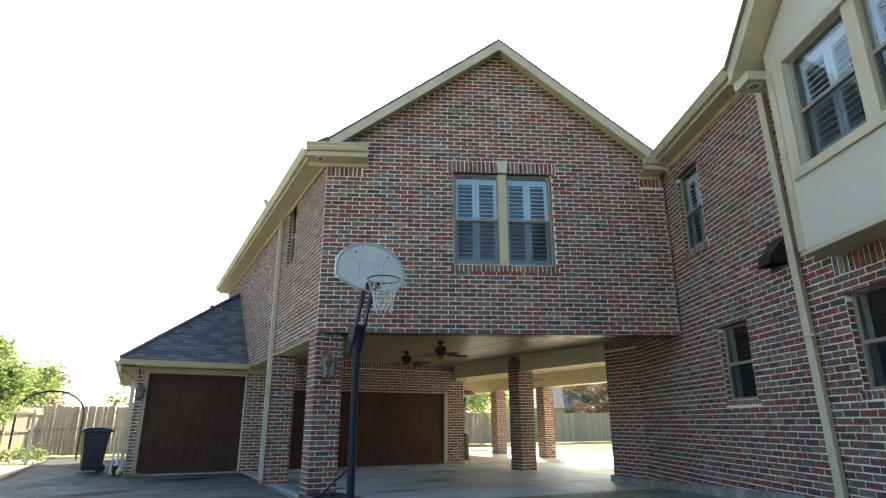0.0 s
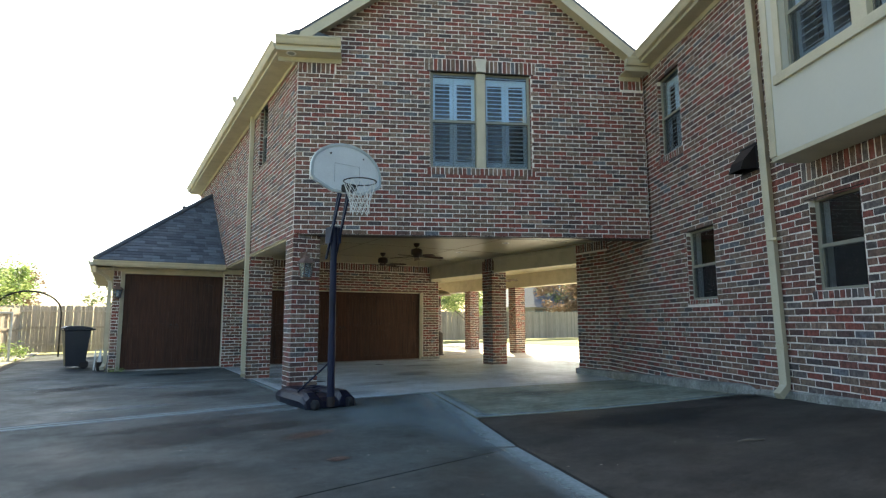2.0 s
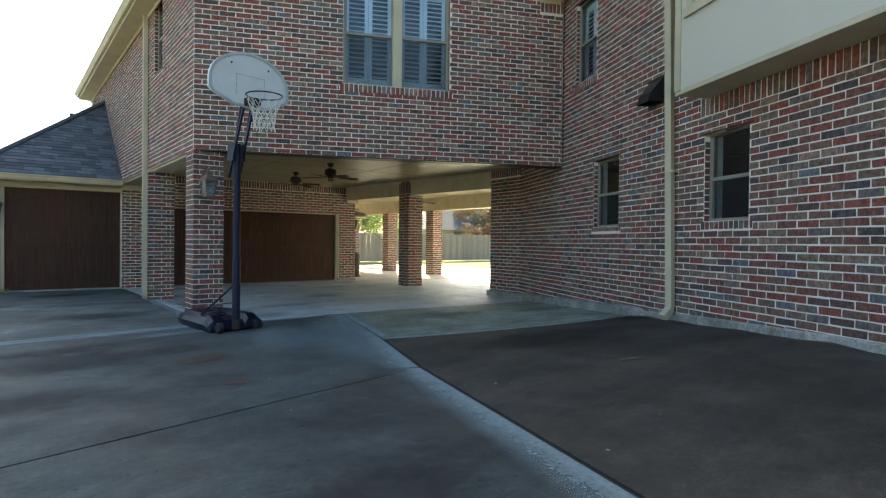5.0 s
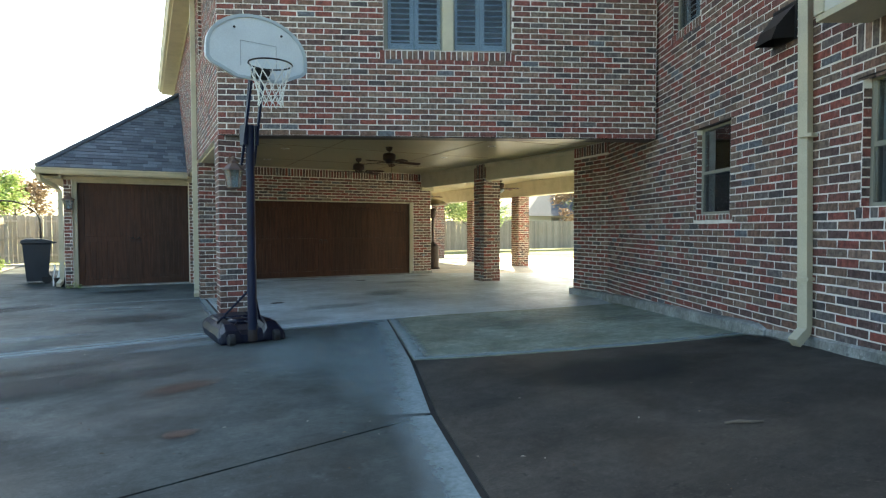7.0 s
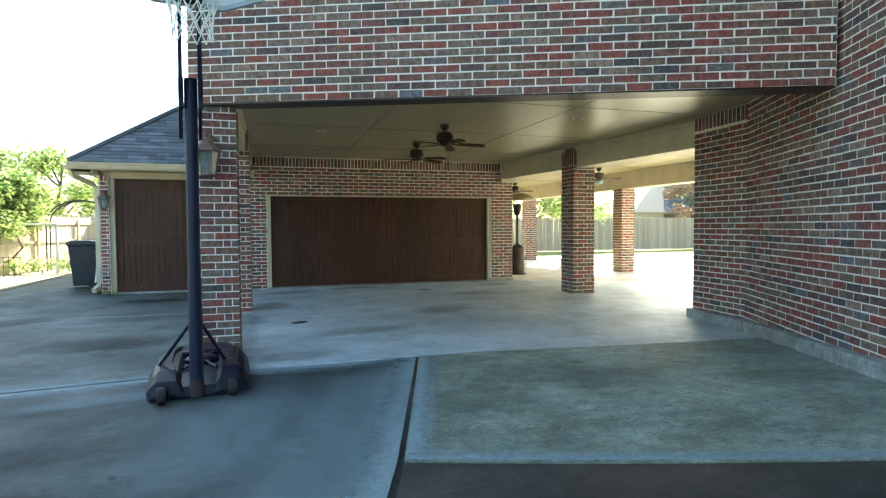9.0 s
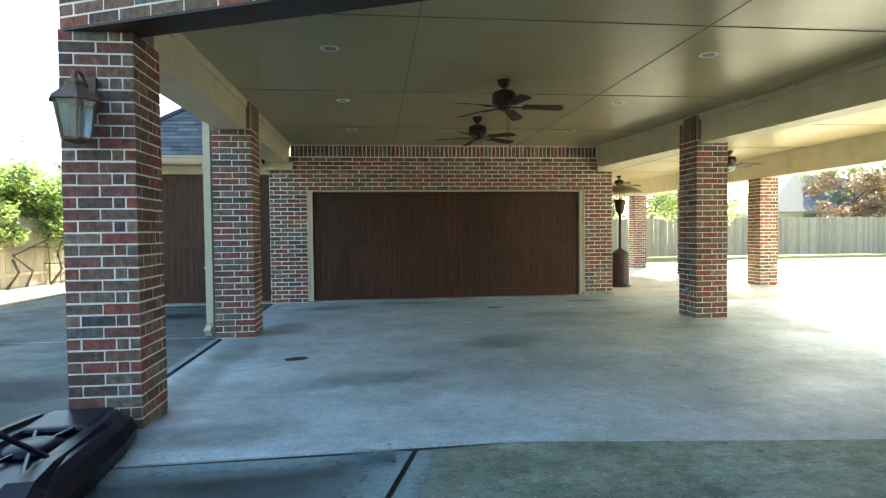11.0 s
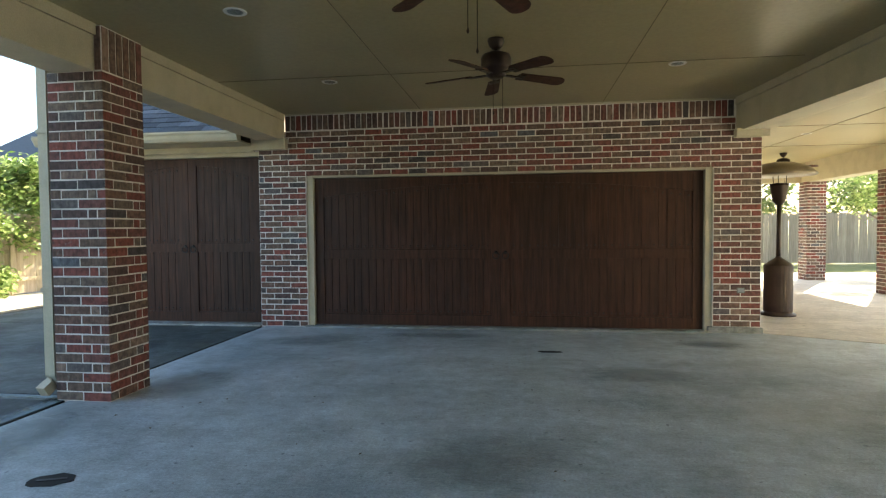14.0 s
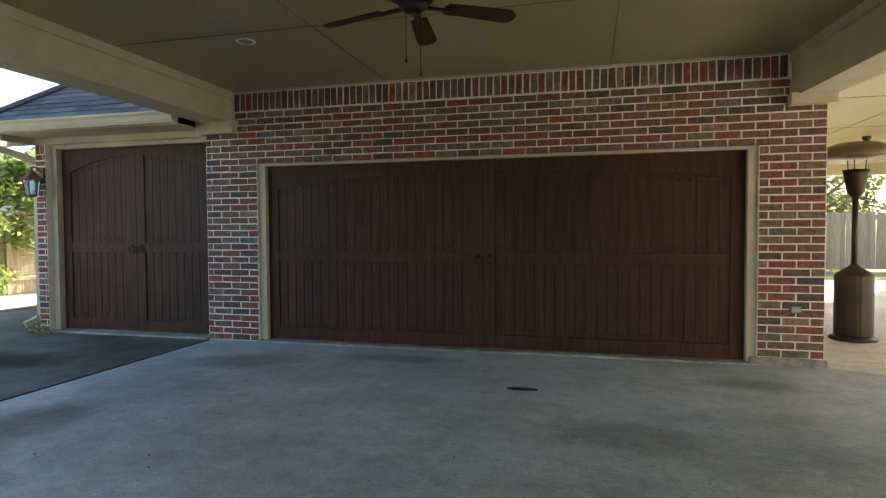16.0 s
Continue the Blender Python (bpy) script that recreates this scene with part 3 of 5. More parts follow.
# ---- walls ----
FX0 = -0.05
GH = [(0.12 - FX0, 2.62 - FX0, -1, 2.54), (3.33 - FX0, 8.86 - FX0, -1, 2.2), (-1, 3.03 - FX0, 2.6, 9), (9.13 - FX0, 20, 2.54, 9)]
brick_wall("wall_garage_front", "red and brown brick garage front with pale mortar", FX0, FY, 0, 9.5, -0.05, CEILING, GH,
           [(3.03 - FX0, 9.13 - FX0, BAND - 0.22, BAND), (0, 0.12 - FX0, 2.4, 2.6)], pick=(5.6, 9.6, -1, 2.9), base=0.0)
brick_wall("wall_garage_side", "brick side wall of the garage", FX0, 25, -90, 24.745 - FY, -0.05, 2.7)
brick_wall("wall_garage_patio", "brick garage wall on the patio", 9.45, FY + 0.255, 90, 8.1, -0.05, 3.0)

W1, W2 = 2.35, 4.22     # gable window along the wall
brick_wall("wall_gable", "red, brown and grey brick gable wall over the carport", GX, GY, GA, GL, 2.72, 5.9, [(W1, W2, 3.96, 5.76)],
           [(W1 - 0.1, W2 + 0.1, 5.76, 6.0), (0, 0.66, 5.6, 5.84), (5.96, GL, 5.56, 5.8), (W1 - 0.06, W2 + 0.06, 3.82, 3.96)], gable=(3.26, 8.42, 3.53, 3.15), pick=(0.0, 4.2, 2.7, 4.0), base=2.72)
brick_wall("wall_upper_left", "pale-lit brick upper wall beside the eave", 2.562, 22, -90, 22 - 9.32, 2.72, 5.95, [(9.75, 10.45, 4.55, 5.95)], (), base=2.72)
BAY0, BAY1 = 6.44, 9.12
HOLES = [(3.56, 4.38, 1.55, 2.65), (2.81, 3.6, 4.11, 5.55), (6.38, 7.11, 1.55, 2.59), (6.95, 8.85, 3.9, 5.25)]
brick_wall("wall_house", "dark red brick house wall with pale mortar joints", RX, RY, RA, 13.5, -0.1, 6.05, HOLES,
           [(6.3, 9.6, 2.8, 3.04), (2.3, 6.4, 5.84, 6.06), (3.5, 4.44, 1.47, 1.55), (2.75, 3.66, 3.97, 4.11), (6.32, 7.17, 1.45, 1.55)], pick=(1.0, 4.6, 0.2, 1.9), base=0.0)
brick_wall("wall_house_corner", "dark brick return of the house wall beside the patio", 9.62, 10.0, -94, 1.1, -0.1, CEILING, (), [(0, 1.1, BAND - 0.2, BAND + 0.02)], base=0.0, pick=(-1, 2, -1, 9))
bm = bmesh.new()
slab(bm, [(9.65, 9.98), (22, 9.98), (22, 9.7), (9.65, 9.7)], -0.1, 6.0)
structure("wall_house_back", bm, MORTAR, "back wall of the house", "wall")
bm = bmesh.new()
slab(bm, [(3.75, -3.3), (3.65, -3.5), (16, -9), (22, 9.7), (21.8, 9.7), (15.8, -8.7)], -0.1, 6.0)
structure("wall_house_street", bm, MORTAR, "street side wall of the house", "wall")

# Unseen dark back wall and ceiling, added to stop light through the doors.
bm = bmesh.new()
box(bm, 0.2, 24.8, -0.1, 9.2, 25.0, 2.9)
structure("wall_garage_light_block", bm, DARK, "unseen dark garage back wall, added to stop light at the doors", "wall")
bm = bmesh.new()
box(bm, 0.0, FY + 0.26, 2.75, 9.2, 25.0, 2.85)
structure("ceiling_garage_light_block", bm, DARK, "unseen dark garage ceiling, added to stop light at the doors", "ceiling")

# upper storey closed behind and to the side by unseen walls against the sun
bm = bmesh.new()
box(bm, 2.83, 21.75, 3.05, 9.3, 22, 6.25)
structure("wall_upper_back_unseen", bm, MORTAR, "unseen back wall of the upper storey, added against the sun", "wall")
bm = bmesh.new()
box(bm, 9.3, 9.2, 3.25, 9.5, 22, 6.25)
structure("wall_upper_right_unseen", bm, MORTAR, "unseen side wall of the upper storey, added against the sun", "wall")

# ---- carport ceiling and beams ----
ox, oy = math.cos(radians(GA)), math.sin(radians(GA))
bm = bmesh.new()
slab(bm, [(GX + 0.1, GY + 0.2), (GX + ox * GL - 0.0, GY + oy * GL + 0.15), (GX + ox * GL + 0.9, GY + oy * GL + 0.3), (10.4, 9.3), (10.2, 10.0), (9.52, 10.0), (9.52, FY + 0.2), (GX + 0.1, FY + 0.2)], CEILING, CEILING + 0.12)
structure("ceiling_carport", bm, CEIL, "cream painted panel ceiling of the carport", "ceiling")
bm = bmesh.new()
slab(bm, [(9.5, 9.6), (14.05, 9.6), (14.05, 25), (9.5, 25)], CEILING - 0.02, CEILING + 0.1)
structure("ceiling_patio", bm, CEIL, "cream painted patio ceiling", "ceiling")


def battens(specs):
    """Thin seams where ceiling panels meet."""
    bm = bmesh.new()
    for x0, y0, x1, y1 in specs:
        box(bm, x0, y0, CEILING - 0.005, x1, y1, CEILING + 0.01)
    return bm


SEAM = painted("shadowed_panel_seam", (0.2, 0.17, 0.11), 0.8, 0.1)
seams = [(3.04, y, 9.12, y + 0.006) for y in (9.75, 12.2, 14.62)] + [(x, 9.0, x + 0.006, FY) for x in (5.0, 7.45)]
structure("trim_ceiling_seams", battens(seams), SEAM, "thin dark seams between ceiling panels", "ceiling seam")
bm = bmesh.new()
for y in (11.4, 13.8, 16.3, 18.7, 21.2):
    box(bm, 9.52, y, CEILING - 0.026, 13.6, y + 0.006, CEILING - 0.01)
box(bm, 11.4, 10, CEILING - 0.026, 11.406, 25, CEILING - 0.01)
structure("trim_patio_seams", bm, SEAM, "thin seams between patio ceiling panels", "ceiling seam")


def beam(name, x0, y0, z0, x1, y1, z1, label="cream painted boxed beam"):
    bm = bmesh.new()
    box(bm, x0, y0, z0, x1, y1, z1, bevel=0.008)
    return structure(name, bm, TRIM, label, "beam")


beam("beam_left", 2.62, 9.75, 2.68, 3.0, FY + 0.05, CEILING + 0.02)
bm = bmesh.new()
slab(bm, [(9.15, FY + 0.05), (9.5, FY + 0.05), (10.2, 9.0), (9.84, 9.0)], 2.62, CEILING + 0.02)
structure("beam_right", bm, TRIM, "cream painted boxed beam", "beam")
bm = bmesh.new()
slab(bm, [(9.12, FY + 0.0), (9.15, FY + 0.0), (9.86, 9.0), (9.8, 9.0)], CEILING - 0.09, CEILING + 0.015)
structure("trim_beam_right", bm, TRIM, "cream moulding at the head of the beam", "moulding")
bm = bmesh.new()
box(bm, 3.0, 9.75, CEILING - 0.09, 3.025, FY, CEILING + 0.015)
structure("trim_beam_left", bm, TRIM, "cream moulding at the head of the beam", "moulding")
beam("beam_patio_outer", 13.62, 9.98, 2.52, 14.02, 25, CEILING + 0.02)
beam("beam_patio_end", 9.5, 24.7, 2.52, 13.62, 25, CEILING + 0.02)
beam("trim_beam_cap_left", 2.56, FY - 0.12, 2.54, 3.07, FY - 0.004, 2.7, "cream beam end moulding")
beam("trim_beam_cap_right", 9.1, FY - 0.12, 2.53, 9.5, FY - 0.004, 2.64, "cream beam end moulding")
beam("trim_garage_cornice", 3.03, FY - 0.02, BAND, 9.13, FY - 0.002, CEILING + 0.03, "cream ceiling moulding")

# ---- posts ----
brick_post(2.555, 9.28, 0.48, 2.72, "red brick post with pale mortar at the carport corner")
brick_post(2.57, 12.78, 0.5, 2.68, "red brick post beside the white downspout")
brick_post(9.38, 13.22, 0.5, 2.66, "dark brick post between carport and patio")
for y in (17.7, 20.98, 24.35):
    brick_post(13.6, y, 0.46, 2.53, "sunlit orange brick post at the patio edge", True, "patio posts")


def post_head(x0, y0, z0, x1, y1, z1, label):
    """The upright bricks by which a post passes the beam."""
    head = thing("post_head", label, "post", pose(x0, y0, 0), "post heads")
    bm = bmesh.new()
    box(bm, 0, 0, z0, x1 - x0, y1 - y0, z1)
    part("core", bm, MORTAR, head)
    k = round((y1 - y0) / COURSE)
    for face in (0, 1):
        for i in range(k):
            bm = bmesh.new()
            a = i * (y1 - y0) / k + 0.007
            b = (i + 1) * (y1 - y0) / k - 0.007
            if face:
                box(bm, x1 - x0, a, z0 + 0.007, x1 - x0 + 0.005, b, z1 - 0.01)
                part("soldier_brick", bm, BRICK_ONE, head)
            else:
                box(bm, -0.005, a, z0 + 0.007, 0, b, z1 - 0.01)
                part("soldier_brick", bm, BRICK_ONE, head)
    bm = bmesh.new()
    box(bm, 0.006, -0.005, z0 + 0.007, x1 - x0 - 0.006, 0, z1 - 0.01)
    part("soldier_brick", bm, BRICK_ONE, head)


post_head(3.0, 12.786, 2.68, 3.064, 13.274, 3.04, "upright brick head of the post beside the downspout")
post_head(9.386, 13.226, 2.66, 9.47, 13.714, 3.04, "upright brick head of the dark patio post")


# ---- doors ----
def ring_handle(parent, x, z):
    bm = bmesh.new()
    pts = [(x + 0.045 * math.sin(a), -0.05, z - 0.045 + 0.045 * math.cos(a)) for a in [2 * math.pi * i / 14 for i in range(15)]]
    tube(bm, pts, 0.007, 6, cap=False)
    lathe(bm, [(0.024, 0.0), (0.024, 0.008), (0.012, 0.022), (0.006, 0.028)], 12, pose(x, -0.03, z, 90))
    part("ring_handle", bm, BLACK, parent, "black iron ring handle")


def door_leaf(door, x0, width, height, outer_left, arch, rail):
    """A leaf of boards in a frame with a mid rail and a curved top rail."""
    leaf = part("leaf", (lambda b: (box(b, 0, 0, 0, width, 0.03, height), b)[1])(bmesh.new()), DOORWOOD, door, m=pose(x0, 0, 0))
    st = 0.13
    for a, b in ((0, st), (width - 0.004 - st, width - 0.004)):
        boxes("stile", DOORWOOD, leaf, [(a, -0.032, 0, b, 0, height)], bevel=0.004)
    for c, d in ((0.0, 0.15), (rail, rail + 0.13)):
        boxes("rail", DOORWOOD, leaf, [(st, -0.03, c, width - 0.004 - st, 0, d)], bevel=0.004)

    def crown(x):
        s = (x - st) / (width - 2 * st)
        s = s if outer_left else 1 - s
        return height - 0.11 - arch * (1 - s) ** 2

    xs = [st + (width - 2 * st) * i / 12 for i in range(13)]
    bm = bmesh.new()
    prism(bm, [(x, crown(x)) for x in xs] + [(width - st, height), (st, height)], -0.03, 0)
    part("top_rail", bm, DOORWOOD, leaf)
    count = max(4, round((width - 2 * st) / 0.112))
    w = (width - 2 * st) / count
    for i in range(count):
        a, b = st + i * w + 0.003, st + (i + 1) * w - 0.003
        boxes("plank", DOORWOOD, leaf, [(a, -0.014, 0.15, b, 0, rail)], bevel=0.003)
        bm = bmesh.new()
        prism(bm, [(a, rail + 0.13), (b, rail + 0.13), (b, crown(b)), (a, crown(a))], -0.014, 0)
        part("plank", bm, DOORWOOD, leaf)
    bm = bmesh.new()
    for i in range(count):
        x = st + (i + 0.5) * w
        for z in (0.2, rail + 0.18, crown(x) - 0.06):
            lathe(bm, [(0.012, 0), (0.009, 0.006), (0.003, 0.009)], 6, pose(x, -0.014, z, 90))
    tagged(part("studs", bm, BLACK, leaf, "black iron clavos studs"), kind="stuff")
    ring_handle(leaf, width - 0.065 if outer_left else 0.065, rail + 0.085)


def garage_door(x0, x1, z1, label, arch, back=0.13, rail=1.0):
    door = thing("garage_door", label, "garage door", pose(x0, FY + back, 0.025), "carriage doors")
    half = (x1 - x0) / 2
    door_leaf(door, 0, half, z1 - 0.03, True, arch, rail)
    door_leaf(door, half, half, z1 - 0.03, False, arch, rail)
    return door


def casing(name, x0, x1, z1, back=0.03):
    bm = bmesh.new()
    for s in ((x0, FY + back, 0.0, x0 + 0.09, FY + back + 0.17, z1), (x1 - 0.09, FY + back, 0.0, x1, FY + back + 0.17, z1), (x0 + 0.09, FY + back, z1 - 0.06, x1 - 0.09, FY + back + 0.17, z1)):
        box(bm, *s, bevel=0.006)
    structure(name, bm, TRIM, "cream painted door casing", "door casing")


casing("trim_door_double", 3.33, 8.86, 2.2)
casing("trim_door_single", 0.12, 2.7, 2.54, 0.08)
garage_door(3.42, 8.77, 2.14, "wide dark-stained plank carriage garage door, closed", 0.16, 0.13, 0.95)
garage_door(0.21, 2.61, 2.48, "narrow dark-stained plank carriage garage door, closed", 0.2, 0.2, 1.05)
bm = bmesh.new()
box(bm, 3.3, FY - 0.05, -0.01, 8.9, FY + 0.2, 0.022, bevel=0.006)
box(bm, 0.2, FY - 0.05, -0.01, 2.62, FY + 0.2, 0.022, bevel=0.006)
structure("threshold", bm, CURB, "worn concrete door sills", "sill")
bm = bmesh.new()
prism(bm, [(8.8, 0.0), (9.47, 0.0), (9.47, 0.07), (9.2, 0.085), (8.8, 0.08)], FY - 0.035, FY + 0.1)
structure("footing_garage", bm, CURB, "rough concrete footing under the garage pier", "footing")


# ---- windows ----
def louvres(parent, a, b, z0, z1, y):
    """A hinged shutter: frame and tilted slats."""
    bm = bmesh.new()
    w = 0.062
    for s in ((a, y, z0, a + w, y + 0.03, z1), (b - w, y, z0, b, y + 0.03, z1), (a + w, y, z0, b - w, y + 0.03, z0 + 0.09), (a + w, y, z1 - 0.11, b - w, y + 0.03, z1),
              (a + w, y, (z0 + z1) / 2 - 0.03, b - w, y + 0.03, (z0 + z1) / 2 + 0.03)):
        box(bm, *s)
    sh = part("shutter", bm, SHUTTER, parent, "white louvred shutter")
    for lo, hi in ((z0 + 0.09, (z0 + z1) / 2 - 0.03), ((z0 + z1) / 2 + 0.03, z1 - 0.11)):
        k = int((hi - lo) / 0.072)
        for i in range(k):
            z = lo + (i + 0.5) * (hi - lo) / k
            bm = bmesh.new()
            box(bm, a + w, -0.036, -0.004, b - w, 0.036, 0.004, pose(0, y + 0.018, z, 32))
            part("louvre", bm, SHUTTER, sh)


def window(name, m, u0, u1, z0, z1, shutters, units=1, label="almond vinyl sash window", deep=0.9, mull=0.16, brick=True):
    """A sash window set into a wall opening, with a near-black lining standing in for the dim room."""
    win = tagged(new(name), label, "window", kind="structure")
    win.matrix_basis = m
    bm = bmesh.new()
    f = 0.035
    for s in ((u0, 0.068, z0, u0 + f, 0.15, z1), (u1 - f, 0.068, z0, u1, 0.15, z1), (u0 + f, 0.068, z0, u1 - f, 0.15, z0 + f), (u0 + f, 0.068, z1 - f, u1 - f, 0.15, z1)):
        box(bm, *s, bevel=0.005)
    part("window_frame", bm, VINYL, win)
    if brick:
        # brick returns of the opening and the steel angle that carries its head
        bm = bmesh.new()
        for i in range(int((z1 - z0) / COURSE)):
            z = z0 + i * COURSE + 0.006
            box(bm, u0 - 0.02, 0.002, z, u0 + 0.006, 0.066, z + COURSE - 0.014)
            box(bm, u1 - 0.006, 0.002, z, u1 + 0.02, 0.066, z + COURSE - 0.014)
        tagged(part("brick_returns", bm, BRICK_ALL, win, "brick sides of the window opening"), kind="stuff")
        boxes("steel_angle", BRONZE, win, [(u0 - 0.06, -0.006, z1 - 0.006, u1 + 0.06, 0.066, z1 + 0.008)], "dark steel angle over the window")
    w = (u1 - u0 - 2 * f - mull * (units - 1)) / units
    for k in range(units):
        a = u0 + f + k * (w + mull)
        b = a + w
        if k:
            boxes("mullion", TRIM, win, [(a - mull, 0.02, z0, a, 0.16, z1)], bevel=0.006)
        zm = (z0 + z1) / 2 - 0.02
        boxes("meeting_rail", VINYL, win, [(a, 0.07, zm - 0.022, b, 0.13, zm + 0.022)], bevel=0.004)
        for c, d, y in ((z0 + f, zm - 0.02, 0.1), (zm + 0.02, z1 - f, 0.085)):
            boxes("sash", VINYL, win, [(a, y - 0.015, c, a + 0.025, y + 0.015, d), (b - 0.025, y - 0.015, c, b, y + 0.015, d)])
            p = boxes("pane", GLASS, win, [(a + 0.02, y - 0.002, c, b - 0.02, y + 0.002, d)])
            p.visible_shadow = False
        boxes("insect_screen", SCREEN, win, [(a + 0.02, 0.068, z0 + f, b - 0.02, 0.07, zm - 0.02)])
        if shutters:
            mid = (a + b) / 2
            louvres(win, a + 0.01, mid - 0.004, z0 + 0.06, z1 - 0.06, 0.17)
            louvres(win, mid + 0.004, b - 0.01, z0 + 0.06, z1 - 0.06, 0.17)
    # The room's dimness is put into this lining's near-black colour.
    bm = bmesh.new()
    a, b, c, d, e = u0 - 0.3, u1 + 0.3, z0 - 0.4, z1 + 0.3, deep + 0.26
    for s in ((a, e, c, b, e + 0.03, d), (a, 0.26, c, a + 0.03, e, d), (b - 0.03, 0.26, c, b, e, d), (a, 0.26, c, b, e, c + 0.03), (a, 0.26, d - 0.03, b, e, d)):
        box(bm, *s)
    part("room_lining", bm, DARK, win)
    return win


window("window_1", GM, W1, W2, 3.96, 5.76, True, 2, "paired almond sash windows with white shutters")
window("window_2", RM, 3.56, 4.38, 1.55, 2.65, False, 1, "dark almond sash window in the house wall")
window("window_3", RM, 2.81, 3.6, 4.11, 5.55, True, 1, "upper almond sash window with a white shutter")
window("window_4", RM, 6.38, 7.11, 1.55, 2.59, False, 1, "almond kitchen sash window showing a dim room", 3.0)
lamp_ = bmesh.new()
lathe(lamp_, [(0.05, -0.004), (0.05, 0.0)], 16, pose(6.72, 1.5, 2.806))
n = Nodes("lit_downlight", 0.5)
n.bsdf.inputs["Emission Color"].default_value = (1.0, 0.75, 0.4, 1)
n.bsdf.inputs["Emission Strength"].default_value = 6.0
tagged(part("kitchen_downlight", lamp_, n.mat, None, "small warm lit downlight in the kitchen ceiling", m=RM), category="ceiling light")
window("window_5", pose(2.562, 22, 0, 0, 0, -90), 9.75, 10.45, 4.55, 5.95, True, 1, "upper sash window with shutters under the eave")
bm = bmesh.new()
prism(bm, [(3.215, 5.77), (3.355, 5.77), (3.39, 6.01), (3.18, 6.01)], -0.04, 0.02)
structure("keystone", bm, STONE, "pale cast stone keystone over the paired window", "keystone", GM)

# ---- steel lintel edge under the gable ----
bm = bmesh.new()
box(bm, 0.0, -0.012, 2.705, GL - 0.02, 0.26, 2.722)
structure("lintel", bm, BRONZE, "dark steel lintel under the brick gable", "lintel", GM)


# ---- roofs ----
def shingle_field(parent, m, depth, span, material, tab=0.31, expo=0.14, single=False):
    """Overlapping shingle tabs; span(y) gives the run along the eave at y up the slope."""
    verts, faces = [], []
    y, k = 0.0, 0
    while y < depth:
        lo, hi = span(y + expo * 0.5)
        x = lo - (0.5 * tab if k % 2 else 0.1)
        while x < hi:
            a, b = max(lo, x), min(hi, x + tab * rng.uniform(0.7, 1.25))
            x = x + tab if b == hi else b
            if b - a > 0.02:
                o, t = len(verts), 0.008 + rng.uniform(0, 0.006)
                s = rng.uniform(-0.006, 0.006)
                verts += [(a + 0.003, y + s, 0.0), (b - 0.003, y + s, 0.0), (b - 0.003, y + s, t + 0.006), (a + 0.003, y + s, t + 0.006), (b - 0.003, y + expo + 0.02, t - 0.006), (a + 0.003, y + expo + 0.02, t - 0.006)]
                faces += [(o, o + 1, o + 2, o + 3), (o + 3, o + 2, o + 4, o + 5)]
        y, k = y + expo, k + 1
    me = bpy.data.meshes.new("shingles")
    me.from_pydata(verts, [], faces)
    me.materials.append(material)
    ob = new("shingle_courses", me)
    ob.parent = parent
    ob.matrix_basis = m
    tagged(ob, kind="stuff")


def slope_matrix(origin, along, up):
    a, u = Vector(along).normalized(), Vector(up).normalized()
    n = a.cross(u).normalized()
    u = n.cross(a)
    m = Matrix((a, u, n)).transposed().to_4x4()
    return Matrix.Translation(origin) @ m


def plate(bm, points, drop):
    """A thick plate under a polygon."""
    a = [bm.verts.new(p) for p in points]
    b = [bm.verts.new(Vector(p) - Vector((0, 0, drop))) for p in points]
    bm.faces.new(a)
    bm.faces.new(b[::-1])
    for i in range(len(a)):
        j = (i + 1) % len(a)
        bm.faces.new((a[i], b[i], b[j], a[j]))
    bmesh.ops.recalc_face_normals(bm, faces=bm.faces)


ridge_u, ridge_z = 3.26, 8.55
R0 = GM @ Vector((ridge_u, -0.3, ridge_z))
R1 = Vector((R0.x, 22.3, ridge_z))
A0 = GM @ Vector((-0.3, -0.3, ridge_z - 0.713 * 3.56))
A1 = Vector((A0.x, 22.3, A0.z))
B0 = GM @ Vector((6.42, -0.3, ridge_z - 0.8 * 3.16))
B1 = Vector((B0.x, 22.3, B0.z))
bm = bmesh.new()
plate(bm, [A0, R0, R1, A1], 0.05)
plate(bm, [R0, B0, B1, R1], 0.05)
plate(bm, [B0 + Vector((0, 2.6, 0)), B1, B1 + Vector((2.5, 0, -0.3)), B0 + Vector((2.5, 2.6, -0.3))], 0.05)
structure("roof_gable", bm, SHINGLE_GREY, "grey shingle roof over the gable wing", "roof")


def rake(name, p, q):
    """A cream barge board and the soffit behind it."""
    bm = bmesh.new()
    d = Vector((0, 0, -0.055))
    inn = (GM.to_3x3() @ Vector((0, 1, 0))).normalized()
    for off, thick, high in ((inn * 0.0, 0.045, 0.2), (inn * 0.045, 0.25, 0.03)):
        lo = d - Vector((0, 0, high)) if thick < 0.1 else d - Vector((0, 0, 0.12))
        hi = d if thick < 0.1 else d - Vector((0, 0, 0.09))
        c = [p + off + hi, q + off + hi, q + off + lo, p + off + lo]
        e = [v + inn * thick for v in c]
        vs = [bm.verts.new(v) for v in c + e]
        for f in ((0, 1, 2, 3), (7, 6, 5, 4), (0, 4, 5, 1), (1, 5, 6, 2), (2, 6, 7, 3), (3, 7, 4, 0)):
            bm.faces.new([vs[i] for i in f])
    bmesh.ops.recalc_face_normals(bm, faces=bm.faces)
    structure(name, bm, TRIM, "cream barge board along the gable rake", "barge board")


rake("trim_rake_left", A0 + (R0 - A0) * 0.1, R0)
rake("trim_rake_right", R0, B0)


